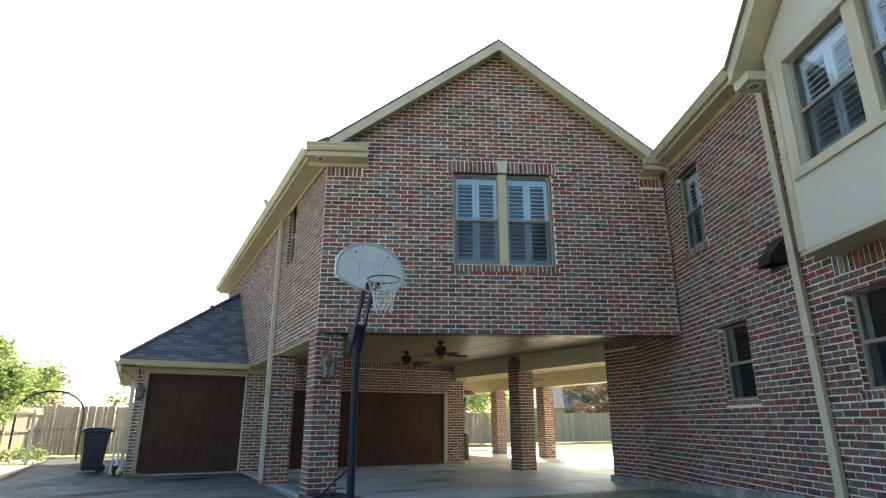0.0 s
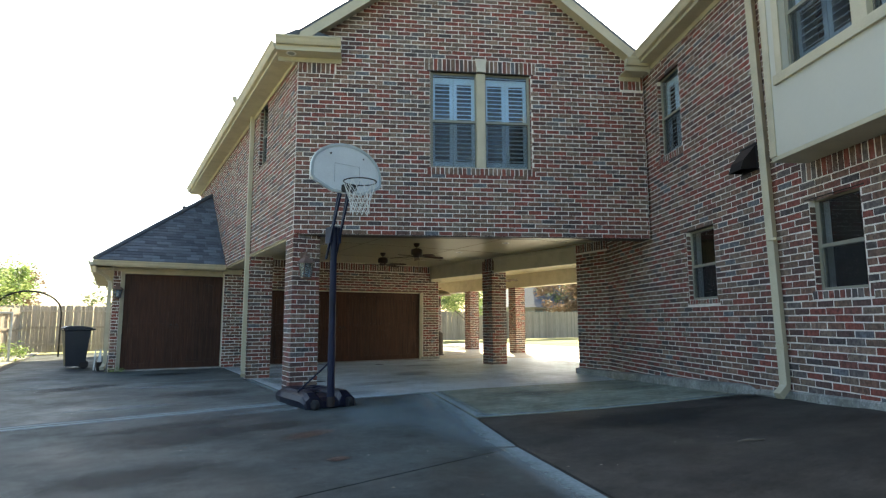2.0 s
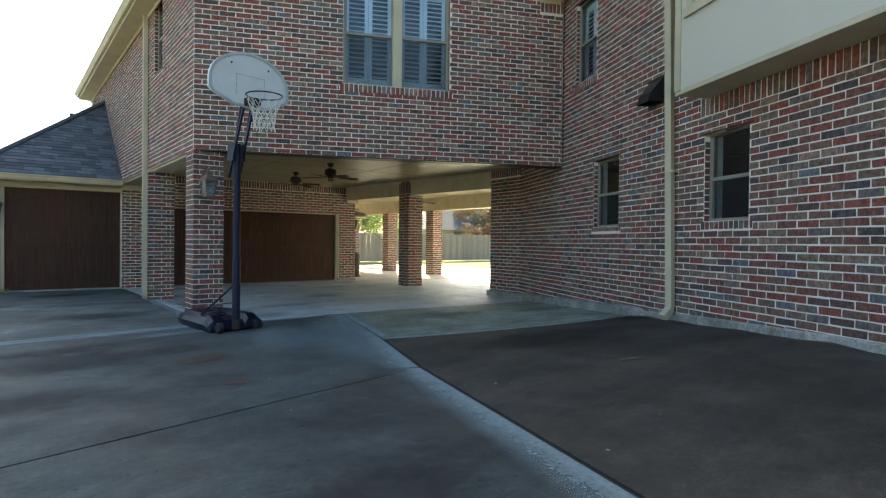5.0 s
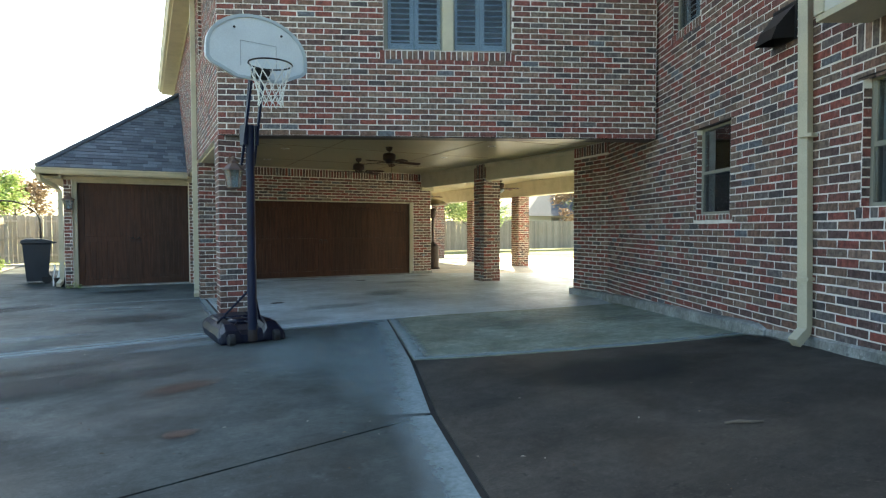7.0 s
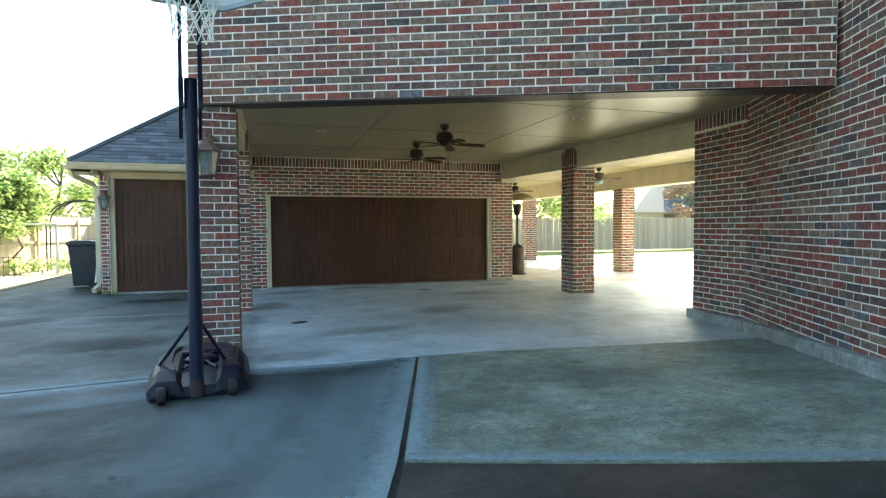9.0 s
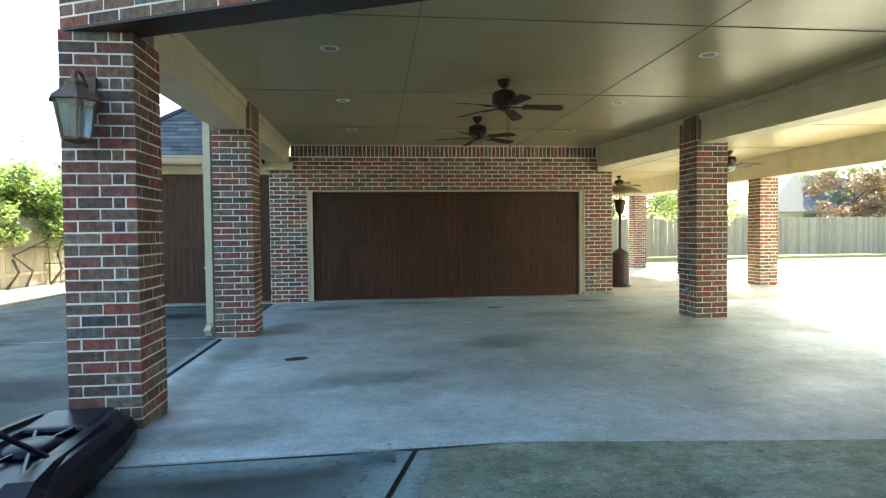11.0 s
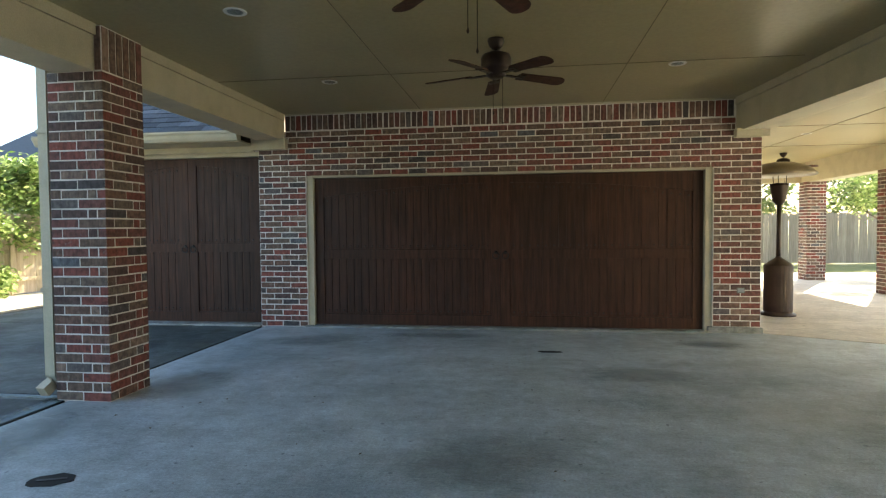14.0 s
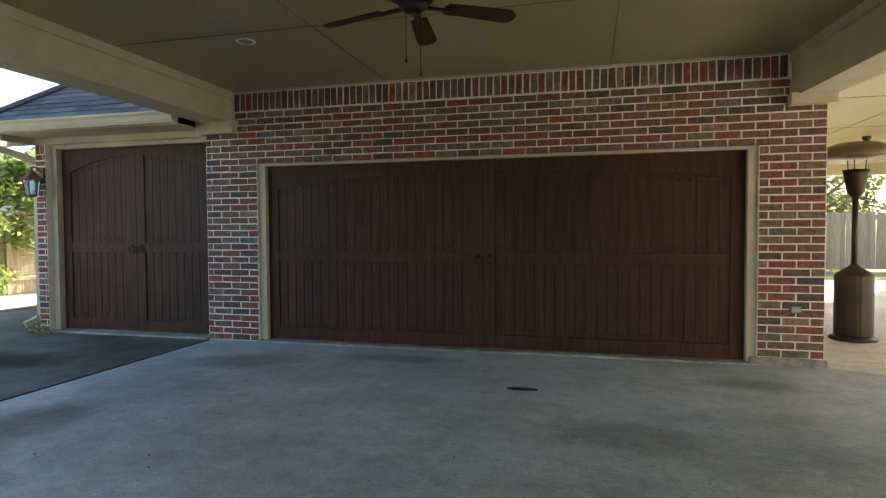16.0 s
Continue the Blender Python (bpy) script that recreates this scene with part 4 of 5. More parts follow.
def gutter_shape(bm, length, m):
    """An ogee gutter with its fascia, along local x; outward is local -y, its top at z 0."""
    prof = [(0.0, 0.0), (0.0, -0.13), (-0.06, -0.13), (-0.085, -0.09), (-0.1, -0.05), (-0.125, -0.02), (-0.125, 0.0), (-0.115, 0.0), (-0.095, -0.03), (-0.02, -0.05), (-0.02, 0.0)]
    a = [bm.verts.new(m @ Vector((0, y, z))) for y, z in prof]
    b = [bm.verts.new(m @ Vector((length, y, z))) for y, z in prof]
    for i in range(len(prof)):
        j = (i + 1) % len(prof)
        bm.faces.new((a[i], b[i], b[j], a[j]))
    bm.faces.new(a[::-1])
    bm.faces.new(b)


def eave(name, m, length, reach, drop=0.16, soffit=True):
    """Gutter, fascia and soffit along a wall head: local x along the wall, -y outward, z 0 at the gutter's rim."""
    bm = bmesh.new()
    gutter_shape(bm, length, m @ Matrix.Translation((0, -reach, 0)))
    box(bm, 0, -reach, -drop, length, -reach + 0.03, 0.0, m)
    if soffit:
        box(bm, 0, -reach, -drop - 0.02, length, 0.0, -drop, m)
        box(bm, 0, -0.03, -drop - 0.1, length, -0.008, -drop - 0.02, m)
    bmesh.ops.recalc_face_normals(bm, faces=bm.faces)
    structure(name, bm, TRIM, "cream gutter and boxed soffit under the roof edge", "eave")


ez = A0.z + 0.08
eave("eave_left", pose(2.562, 22.2, ez, 0, 0, -90), 12.9, 0.36, 0.17)
eave("eave_return_left", GM @ pose(-0.34, 0, ez), 1.1, 0.3, 0.2)
bm = bmesh.new()
prism(bm, [(-0.34, ez), (0.74, ez), (0.74, ez + 0.02), (0.3, ez + 0.16), (0.0, ez + 0.17)], -0.29, 0.1)
structure("roof_return", bm, SHINGLE_GREY, "small shingled top of the eave return", "roof", GM)
eave("eave_return_right", GM @ pose(5.94, 0, 6.03), 0.42, 0.3, 0.2)
MZ = 6.12
eave("eave_house", RM @ pose(2.2, 0, MZ), 4.15, 0.26, 0.17)
eave("eave_house_street", RM @ pose(9.7, 0, MZ), 4.0, 0.42, 0.17)
mo = RM @ Vector((1.4, -0.3, MZ))
al, up = RM.to_3x3() @ Vector((1, 0, 0)), RM.to_3x3() @ Vector((0, 1, 1.0))
roof = bmesh.new()
plate(roof, [mo - al * 3, mo + al * 13, mo + al * 13 + up * 4.5, mo - al * 3 + up * 4.5], 0.05)
plate(roof, [mo + al * 13 + up * 4.5, mo - al * 3 + up * 4.5, mo - al * 3 + up * 4.5 + Vector((7, -2, -4)), mo + al * 13 + up * 4.5 + Vector((7, -2, -4))], 0.05)
roof = structure("roof_house", roof, SHINGLE_TAN, "weathered tan shingle roof over the house", "roof")
shingle_field(roof, slope_matrix(mo + Vector((0, 0, 0.01)), al, up), 4.0, lambda y: (0.2, 5.2), SHINGLE_TAN)

# hip roof of the narrow garage
SX, SY, SZ, SS = -0.5, 16.0, 2.76, 0.81
c0, c1, c2 = Vector((SX, SY, SZ)), Vector((2.58, SY, SZ)), Vector((2.58, SY + 3.08, SZ + 3.08 * SS))
bm = bmesh.new()
plate(bm, [c0, c1, c2], 0.05)
plate(bm, [c0, c2, Vector((2.58, 25.4, c2.z)), Vector((SX, 25.4, SZ))], 0.05)
roof = structure("roof_side_garage", bm, SHINGLE_GREY, "slate-grey shingle hip roof over the narrow garage", "roof")
hyp = math.sqrt(1 + SS * SS)
shingle_field(roof, slope_matrix(c0 + Vector((0, 0, 0.005)), (1, 0, 0), (0, 1, SS)), 3.06 * hyp, lambda y: (y / hyp, 3.07), SHINGLE_GREY)
bm = bmesh.new()
tube(bm, [c0 + Vector((0.02, 0.02, 0.03)), c2 + Vector((-0.02, -0.02, 0.03))], 0.06, 6)
part("ridge_cap", bm, SHINGLE_GREY, roof)
eave("eave_side_garage", pose(SX, SY + 0.46, SZ - 0.01), 3.07, 0.46, 0.12)
eave("eave_side_garage_flank", pose(FX0, 25.4, SZ - 0.01, 0, 0, -90), 9.4, 0.45, 0.12)
beam("trim_frieze", FX0 - 0.02, FY - 0.03, 2.54, 3.0, FY - 0.004, 2.64, "cream frieze board over the narrow door")
bm = bmesh.new()
lathe(bm, [(0.04, 0), (0.04, 0.32), (0.065, 0.33), (0.065, 0.42), (0.05, 0.43)], 12, pose(1.75, 19.0, 4.4))
tagged(part("vent_pipe", bm, BLACK, None, "black plumbing vent pipe on the shingle roof"), category="vent pipe")
# unseen roof slope over the patio, added to keep the sun out
bm = bmesh.new()
plate(bm, [Vector((9.5, 9.3, 4.6)), Vector((9.5, 25.4, 4.6)), Vector((14.1, 25.4, 3.15)), Vector((14.1, 9.3, 3.15))], 0.08)
structure("roof_patio_sun_block", bm, SHINGLE_TAN, "unseen tan roof slope over the patio, added to block the sun", "roof")

# ---- bay of the upper storey ----
BM = RM @ pose(BAY0, -0.45, 0)
BW = BAY1 - BAY0
bay = thing("bay", "cream panelled upper bay with a small gable roof", "bay window", BM)
bm = bmesh.new()
wa, wb, wz0, wz1 = 0.31, BW - 0.31, 3.97, 5.29
for s in ((0, 0, 3.05, wa, 0.44, 5.6), (wb, 0, 3.05, BW, 0.44, 5.6), (wa, 0, 3.05, wb, 0.44, wz0), (wa, 0, wz1, wb, 0.44, 5.6)):
    box(bm, *s)
    part("wall_panel", bm, STUCCO, bay)
    bm = bmesh.new()
prism(bm, [(0, 5.6), (BW, 5.6), (BW / 2, 6.6)], 0, 0.44)
part("gable_panel", bm, STUCCO, bay)
boxes("underside", TRIM, bay, [(-0.0, 0.0, 3.0, BW, 0.43, 3.05)], bevel=0.006)
boxes("sill", TRIM, bay, [(wa - 0.14, -0.035, wz0 - 0.13, wb + 0.14, -0.002, wz0 - 0.02)], bevel=0.006)
for a, b in ((wa - 0.1, wa), (wb, wb + 0.1)):
    boxes("casing", TRIM, bay, [(a, -0.022, wz0 - 0.02, b, -0.002, wz1 + 0.1)], bevel=0.004)
boxes("casing", TRIM, bay, [(wa, -0.022, wz1, wb, -0.002, wz1 + 0.1)], bevel=0.004)
boxes("corner_board", TRIM, bay, [(-0.012, -0.012, 3.05, 0.1, 0.4, 5.3)], bevel=0.004)
for sgn in (-1, 1):
    bm = bmesh.new()
    e, ap = BW / 2 + sgn * (BW / 2 + 0.3), (BW / 2, 7.0)
    prism(bm, [(e, 5.6), ap, (ap[0], ap[1] - 0.22), (e, 5.38)] if sgn < 0 else [ap, (e, 5.6), (e, 5.38), (ap[0], ap[1] - 0.22)], -0.3, -0.25)
    prism(bm, [(e, 5.42), (ap[0], ap[1] - 0.18), (ap[0], ap[1] - 0.22), (e, 5.38)], -0.25, 2.5)
    part("barge_board", bm, TRIM, bay)
    bm = bmesh.new()
    prism(bm, [(e + sgn * 0.04, 5.61), (ap[0], ap[1] + 0.05), ap, (e, 5.6)], -0.34, 4.5)
    part("roof_slope", bm, SHINGLE_TAN, bay)
boxes("eave_box", TRIM, bay, [(-0.3, -0.24, 5.27, 0.0, 0.44, 5.39), (-0.3, -0.24, 5.39, -0.26, 0.44, 5.54)], bevel=0.004)
window("window_6", BM, wa, wb, wz0, wz1, True, 2, "paired almond sash windows with white shutters in the bay", 0.4, 0.18, False)


# ---- downspouts ----
def downspout(label, points, group="downspouts"):
    sp = thing("downspout", label, "downspout", None, group)
    bm = bmesh.new()
    tube(bm, points, 0.062, square=True)
    part("pipe", bm, TRIM, sp)
    for z in (0.9, 2.2, 4.4):
        if z < points[0][2] - 0.6:
            p = min(points, key=lambda q: abs(q[2] - z))
            boxes("strap", TRIM, sp, [(p[0] - 0.055, p[1] - 0.055, z, p[0] + 0.055, p[1] + 0.055, z + 0.03)])
    return sp


def along_house(u, out, z):
    return tuple(RM @ Vector((u, -out, z)))


downspout("cream metal downspout on the house wall", [along_house(5.69, 0.32, 6.0), along_house(5.69, 0.3, 5.92), along_house(5.69, 0.12, 5.8), along_house(5.69, 0.07, 5.66), along_house(5.83, 0.07, 0.5),
                                                      along_house(5.84, 0.08, 0.44), along_house(5.88, 0.2, 0.34)])
downspout("cream metal downspout beside the brick post", [(2.08, 12.84, 6.3), (2.12, 12.84, 6.2), (2.4, 12.84, 6.02), (2.505, 12.84, 5.9), (2.505, 12.84, 0.2), (2.5, 12.81, 0.13), (2.49, 12.73, 0.08)])
downspout("cream metal downspout at the garage corner", [(-0.47, 16.1, 2.62), (-0.45, 16.14, 2.5), (-0.2, 16.5, 2.36), (-0.12, 16.56, 2.25), (-0.12, 16.56, 0.25), (-0.14, 16.5, 0.15), (-0.18, 16.36, 0.09)])

# ---- wall vent ----
vent = thing("wall_vent", "dark metal hooded vent on the house wall", "vent", RM @ pose(5.2, 0, 3.2) @ Matrix.Scale(0.88, 4))
bm = bmesh.new()
vs = [bm.verts.new(v) for v in ((0, -0.01, 0), (0.36, -0.01, 0), (0.36, -0.01, 0.36), (0, -0.01, 0.36), (0.02, -0.26, -0.02), (0.34, -0.26, -0.02), (0.34, -0.2, 0.13), (0.02, -0.2, 0.13))]
for f in ((0, 1, 2, 3), (4, 7, 6, 5), (3, 2, 6, 7), (0, 3, 7, 4), (1, 5, 6, 2)):
    bm.faces.new([vs[i] for i in f])
bmesh.ops.recalc_face_normals(bm, faces=bm.faces)
part("hood", bm, BLACK, vent)
boxes("flange", BLACK, vent, [(-0.03, -0.02, -0.03, 0.39, -0.006, 0.39)], bevel=0.004)

# ---- footing along the house wall ----
def ledge(name, stations, label):
    """A concrete ledge with a chamfered edge; stations are (u, how far it stands out, height)."""
    bm = bmesh.new()
    rows = [[bm.verts.new((u, y, z)) for y, z in ((0.05, -0.1), (-out, -0.1), (-out, top - 0.02), (-out + 0.02, top), (0.05, top + 0.01))] for u, out, top in stations]
    for p, q in zip(rows, rows[1:]):
        for i in range(5):
            bm.faces.new((p[i], q[i], q[(i + 1) % 5], p[(i + 1) % 5]))
    bm.faces.new(rows[0][::-1])
    bm.faces.new(rows[-1])
    bmesh.ops.recalc_face_normals(bm, faces=bm.faces)
    structure(name, bm, CURB, label, "footing", RM)


ledge("footing_house", [(-0.05, 0.11, 0.13), (1.2, 0.115, 0.19), (2.6, 0.11, 0.26), (4.0, 0.12, 0.32), (4.9, 0.13, 0.37), (5.05, 0.09, 0.36), (5.15, 0.04, 0.33)], "pale concrete footing ledge along the house wall")
ledge("footing_house_street", [(5.16, 0.02, 0.34), (6.2, 0.028, 0.41), (8.2, 0.03, 0.475), (13.5, 0.03, 0.56)], "low concrete footing under the house wall")
bm = bmesh.new()
box(bm, -0.02, -0.1, -0.1, 1.15, 0.05, 0.13, bevel=0.008)
structure("footing_corner", bm, CURB, "concrete footing under the wall return", "footing", pose(9.62, 10.0, 0, 0, 0, -94))


# ---- basketball hoop ----
def basketball_hoop():
    hoop = thing("basketball_hoop", "portable basketball hoop with navy pole and pale board", "basketball hoop", pose(2.755, 7.78, 0, 0, 0, 10))
    # hollow base: a tapering tank with ribs and rounded shoulders
    bm = bmesh.new()
    rows = [(-0.06, 0.42, 0.04), (-0.03, 0.43, 0.17), (0.12, 0.44, 0.24), (0.5, 0.46, 0.25), (0.95, 0.46, 0.23), (1.25, 0.42, 0.21), (1.42, 0.34, 0.16), (1.46, 0.3, 0.05)]
    loops = []
    for y, w, h in rows:
        w *= 0.88
        prof = [(-w, 0.0), (-w - 0.02, h * 0.5), (-w * 0.94, h * 0.85), (-w * 0.8, h), (-w * 0.45, h), (-w * 0.36, h * 0.72), (-w * 0.1, h * 0.7), (w * 0.1, h * 0.7), (w * 0.36, h * 0.72), (w * 0.45, h), (w * 0.8, h), (w * 0.94, h * 0.85), (w + 0.02, h * 0.5), (w, 0.0)]
        loops.append([bm.verts.new((x, y, z)) for x, z in prof])
    for a, b in zip(loops, loops[1:]):
        for i in range(len(a) - 1):
            bm.faces.new((a[i], a[i + 1], b[i + 1], b[i]))
    bm.faces.new(loops[0])
    bm.faces.new(loops[-1][::-1])
    bmesh.ops.recalc_face_normals(bm, faces=bm.faces)
    base = part("base", bm, NAVY, hoop, "black moulded plastic ballast base", m=pose(0.02, 0.07, 0, 0, 0, -6) @ Matrix.Diagonal((1, 1, 0.78, 1)))
    for sgn in (-1, 1):
        # faceted shoulders that fall away to the sides and run back along the tank
        bm = bmesh.new()
        loops = []
        for y, w0, w1, h in ((-0.07, 0.16, 0.36, 0.06), (-0.05, 0.17, 0.37, 0.2), (0.1, 0.19, 0.36, 0.275), (0.34, 0.22, 0.34, 0.28), (0.48, 0.24, 0.33, 0.262), (0.95, 0.25, 0.34, 0.268), (1.3, 0.2, 0.3, 0.24), (1.4, 0.18, 0.26, 0.14)):
            prof = ((w0 - 0.05, h * 0.55), (w0, h), (w1 - 0.05, h), (w1, h * 0.72), (w1 + 0.012, h * 0.2))
            loops.append([bm.verts.new((sgn * x, y, z)) for x, z in prof])
        for p, q in zip(loops, loops[1:]):
            for i in range(len(p) - 1):
                bm.faces.new((p[i], p[i + 1], q[i + 1], q[i]))
        bm.faces.new(loops[0])
        bm.faces.new(loops[-1])
        bmesh.ops.recalc_face_normals(bm, faces=bm.faces)
        part("shoulder", bm, NAVY, base)
        boxes("wheel_block", NAVY, base, [(sgn * 0.27 - 0.045, -0.115, 0.01, sgn * 0.27 + 0.045, -0.04, 0.12)], bevel=0.012)
    boxes("rear_deck", NAVY, base, [(-0.2, 1.0, 0.16, 0.2, 1.4, 0.235)], bevel=0.03)
    for x0, x1 in ((-0.14, 0.1), (0.14, -0.1)):
        bm = bmesh.new()
        tube(bm, [(x0, 0.35, 0.2), (x1, 1.0, 0.215)], 0.014, 6)
        part("moulded_rib", bm, NAVY, base)
    bm = bmesh.new()
    lathe(bm, [(0.16, 0.2), (0.15, 0.24), (0.1, 0.27), (0.03, 0.275)], 20, pose(0, 0.75, -0.03))
    part("filler_dome", bm, NAVY, base, smooth=True)
    for x in (-0.27, 0.27):
        bm = bmesh.new()
        lathe(bm, [(0.02, -0.035), (0.062, -0.035), (0.068, -0.02), (0.068, 0.02), (0.062, 0.035), (0.02, 0.035)], 18, pose(x, -0.06, 0.07, 0, 90, 0))
        part("wheel", bm, RUBBER, hoop)
    bm = bmesh.new()
    tube(bm, [(0, 0, 0.03), (0, 0, 0.5), (0, 0, 1.0)], 0.055, 16, cap=False)
    lower = part("lower_pole", bm, POLE, hoop, smooth=True)
    bm = bmesh.new()
    tube(bm, [(0, 0, 0.02), (0, 0, 0.16)], 0.0565, 16, cap=False)
    part("rust_collar", bm, painted("rusted_steel", (0.035, 0.024, 0.02), 0.8, 0.3), hoop, "rusty foot of the pole", smooth=True)
    bm = bmesh.new()
    tube(bm, [(0, 0, 0.98), (0, 0, 1.8), (0, 0, 2.62)], 0.05, 16, cap=False)
    part("upper_pole", bm, POLE, hoop, smooth=True)
    for x in (-0.27, 0.27):
        bm = bmesh.new()
        tube(bm, [(x * 0.15, 0.03, 0.62), (x, 0.5, 0.2)], 0.014, 8)
        part("brace", bm, POLE, hoop)
    for x in (-0.075, 0.075):
        for z0, z1, y0 in ((2.15, 2.85, 0.09), (2.4, 3.05, -0.02)):
            bm = bmesh.new()
            tube(bm, [(x, y0, z0), (x * 0.9 - 0.02, -0.33, z1 + 0.22)], 0.02, square=True)
            part("lift_arm", bm, POLE, hoop)
    boxes("pivot_bracket", POLE, hoop, [(-0.09, -0.06, 2.38, -0.055, 0.1, 2.62), (0.055, -0.06, 2.38, 0.09, 0.1, 2.62)], bevel=0.006)
    # board with a rounded top and clipped lower corners
    out = [(-0.24, 0.0), (0.24, 0.0), (0.52, 0.13), (0.56, 0.18), (0.56, 0.3)]
    out += [(0.56 * math.cos(a), 0.3 + 0.43 * math.sin(a)) for a in [math.pi * i / 18 for i in range(1, 18)]]
    out += [(-0.56, 0.3), (-0.56, 0.18), (-0.52, 0.13)]
    bm = bmesh.new()
    prism(bm, out, 0, 0.035)
    board = part("backboard", bm, BOARD, hoop, "pale grey fan-shaped plastic backboard", m=pose(-0.02, -0.39, 3.07) @ Matrix.Diagonal((1.04, 1, 1.0, 1)))
    bm = bmesh.new()
    inner = [(x * 0.93, 0.34 + (z - 0.34) * 0.91) for x, z in out]
    k = len(out)
    va = [bm.verts.new((x, -0.012, z)) for x, z in out]
    vb = [bm.verts.new((x, -0.012, z)) for x, z in inner]
    vc = [bm.verts.new((x, 0.0, z)) for x, z in inner]
    vd = [bm.verts.new((x, 0.0, z)) for x, z in out]
    for i in range(k):
        j = (i + 1) % k
        bm.faces.new((va[i], va[j], vb[j], vb[i]))
        bm.faces.new((vb[i], vb[j], vc[j], vc[i]))
        bm.faces.new((vd[i], vd[j], va[j], va[i]))
    bmesh.ops.recalc_face_normals(bm, faces=bm.faces)
    part("border", bm, painted("grey_board_border", (0.4, 0.45, 0.47), 0.45, 0.06), board, "grey raised border")
    for s in ((-0.2, 0.14, -0.196, 0.42), (0.196, 0.14, 0.2, 0.42), (-0.196, 0.416, 0.196, 0.42)):
        boxes("target_line", GREYLINE, board, [(s[0], -0.004, s[1], s[2], 0.0, s[3])])
    for x in (-0.26, 0.26):
        bm = bmesh.new()
        lathe(bm, [(0.014, 0), (0.012, 0.008), (0.004, 0.01)], 10, pose(x, 0, 0.55, 90))
        part("bolt", bm, BLACK, board)
    # rim and net
    rc = Vector((-0.025, -0.755, 3.17))
    bm = bmesh.new()
    tube(bm, [rc + Vector((0.229 * math.cos(a), 0.229 * math.sin(a), 0)) for a in [2 * math.pi * i / 32 for i in range(33)]], 0.009, 8, cap=False)
    for x in (-0.07, 0.07):
        tube(bm, [(x * 1.5 - 0.025, -0.52, 3.165), (x - 0.025, -0.41, 3.09)], 0.008, 6)
    rim = part("rim", bm, BLACK, hoop, "black steel rim", smooth=True)
    boxes("rim_bracket", BLACK, rim, [(-0.115, -0.52, 3.08, 0.065, -0.392, 3.18)], bevel=0.008)
    bm = bmesh.new()
    levels = [(0.226, 0.0), (0.2, -0.1), (0.165, -0.19), (0.14, -0.28), (0.13, -0.36), (0.135, -0.44)]
    for i in range(12):
        for sgn in (-1, 1):
            pts = []
            for k, (r, z) in enumerate(levels):
                a = 2 * math.pi * (i + 0.5 * sgn * k) / 12
                pts.append(rc + Vector((r * math.cos(a), r * math.sin(a), z - 0.01)))
            tube(bm, pts, 0.0045, 4)
    part("net", bm, NET, rim, "white cord net")
    return hoop


basketball_hoop()


# ---- ceiling fans ----
def ceiling_fan(x, y, turn, lamp, first=None, z=CEILING):
    if first:
        return copy_thing(first, pose(x, y, z, 0, 0, turn))
    fan = thing("ceiling_fan", "dark bronze five-blade ceiling fan with a bowl light" if lamp else "dark bronze five-blade ceiling fan with pull chains", "ceiling fan", pose(x, y, z, 0, 0, turn), "ceiling fans")
    up_ = 0.08
    bm = bmesh.new()
    lathe(bm, [(0.03, -0.09), (0.06, -0.06), (0.075, -0.02), (0.075, 0.0)], 20)
    part("canopy", bm, BRONZE, fan, smooth=True)
    bm = bmesh.new()
    tube(bm, [(0, 0, -0.07), (0, 0, -0.17)], 0.014, 10)
    part("downrod", bm, BRONZE, fan)
    bm = bmesh.new()
    lathe(bm, [(0.05, -0.42), (0.085, -0.4), (0.09, -0.36), (0.125, -0.35), (0.135, -0.32), (0.135, -0.25), (0.12, -0.22), (0.06, -0.195), (0.02, -0.19)], 28, pose(0, 0, up_))
    part("motor_housing", bm, BRONZE, fan, smooth=True)
    for i in range(5):
        arm = pose(0, 0, -0.385 + up_, 0, 3, 72 * i)
        bm = bmesh.new()
        box(bm, 0.09, -0.02, -0.006, 0.24, 0.02, 0.004, arm)
        box(bm, 0.2, -0.045, -0.004, 0.27, 0.045, 0.004, arm @ pose(0, 0, 0, -12))
        b = part("blade_iron", bm, BRONZE, fan)
        bm = bmesh.new()
        n = 8
        pts = [(0.22, -0.055), (0.58, -0.07)] + [(0.6 + 0.065 * math.cos(a), 0.07 * math.sin(a)) for a in [-math.pi / 2 + math.pi * k / n for k in range(n + 1)]] + [(0.58, 0.07), (0.22, 0.055)]
        lo = [bm.verts.new(arm @ pose(0, 0, 0.006, -12) @ Vector((px, py, 0))) for px, py in pts]
        hi = [bm.verts.new(arm @ pose(0, 0, 0.013, -12) @ Vector((px, py, 0))) for px, py in pts]
        bm.faces.new(lo[::-1])
        bm.faces.new(hi)
        for k in range(len(lo)):
            bm.faces.new((lo[k], lo[(k + 1) % len(lo)], hi[(k + 1) % len(lo)], hi[k]))
        part("blade", bm, DOORWOOD, b, "dark wooden fan blade")
    if lamp:
        bm = bmesh.new()
        lathe(bm, [(0.02, -0.54), (0.08, -0.52), (0.13, -0.47), (0.145, -0.42), (0.06, -0.41)], 24, pose(0, 0, up_))
        part("bowl_shade", bm, LAMPGLASS, fan, "pale glass bowl shade", smooth=True)
    for px, ln in ((0.04, 0.3), (-0.05, 0.22)):
        bm = bmesh.new()
        tube(bm, [(px, -0.05, -0.4 + up_), (px, -0.05, -0.42 - ln)], 0.0025, 5)
        lathe(bm, [(0.003, 0), (0.008, 0.012), (0.003, 0.03)], 8, pose(px, -0.05, -0.45 - ln))
        part("pull_chain", bm, BRONZE, fan)
    return fan


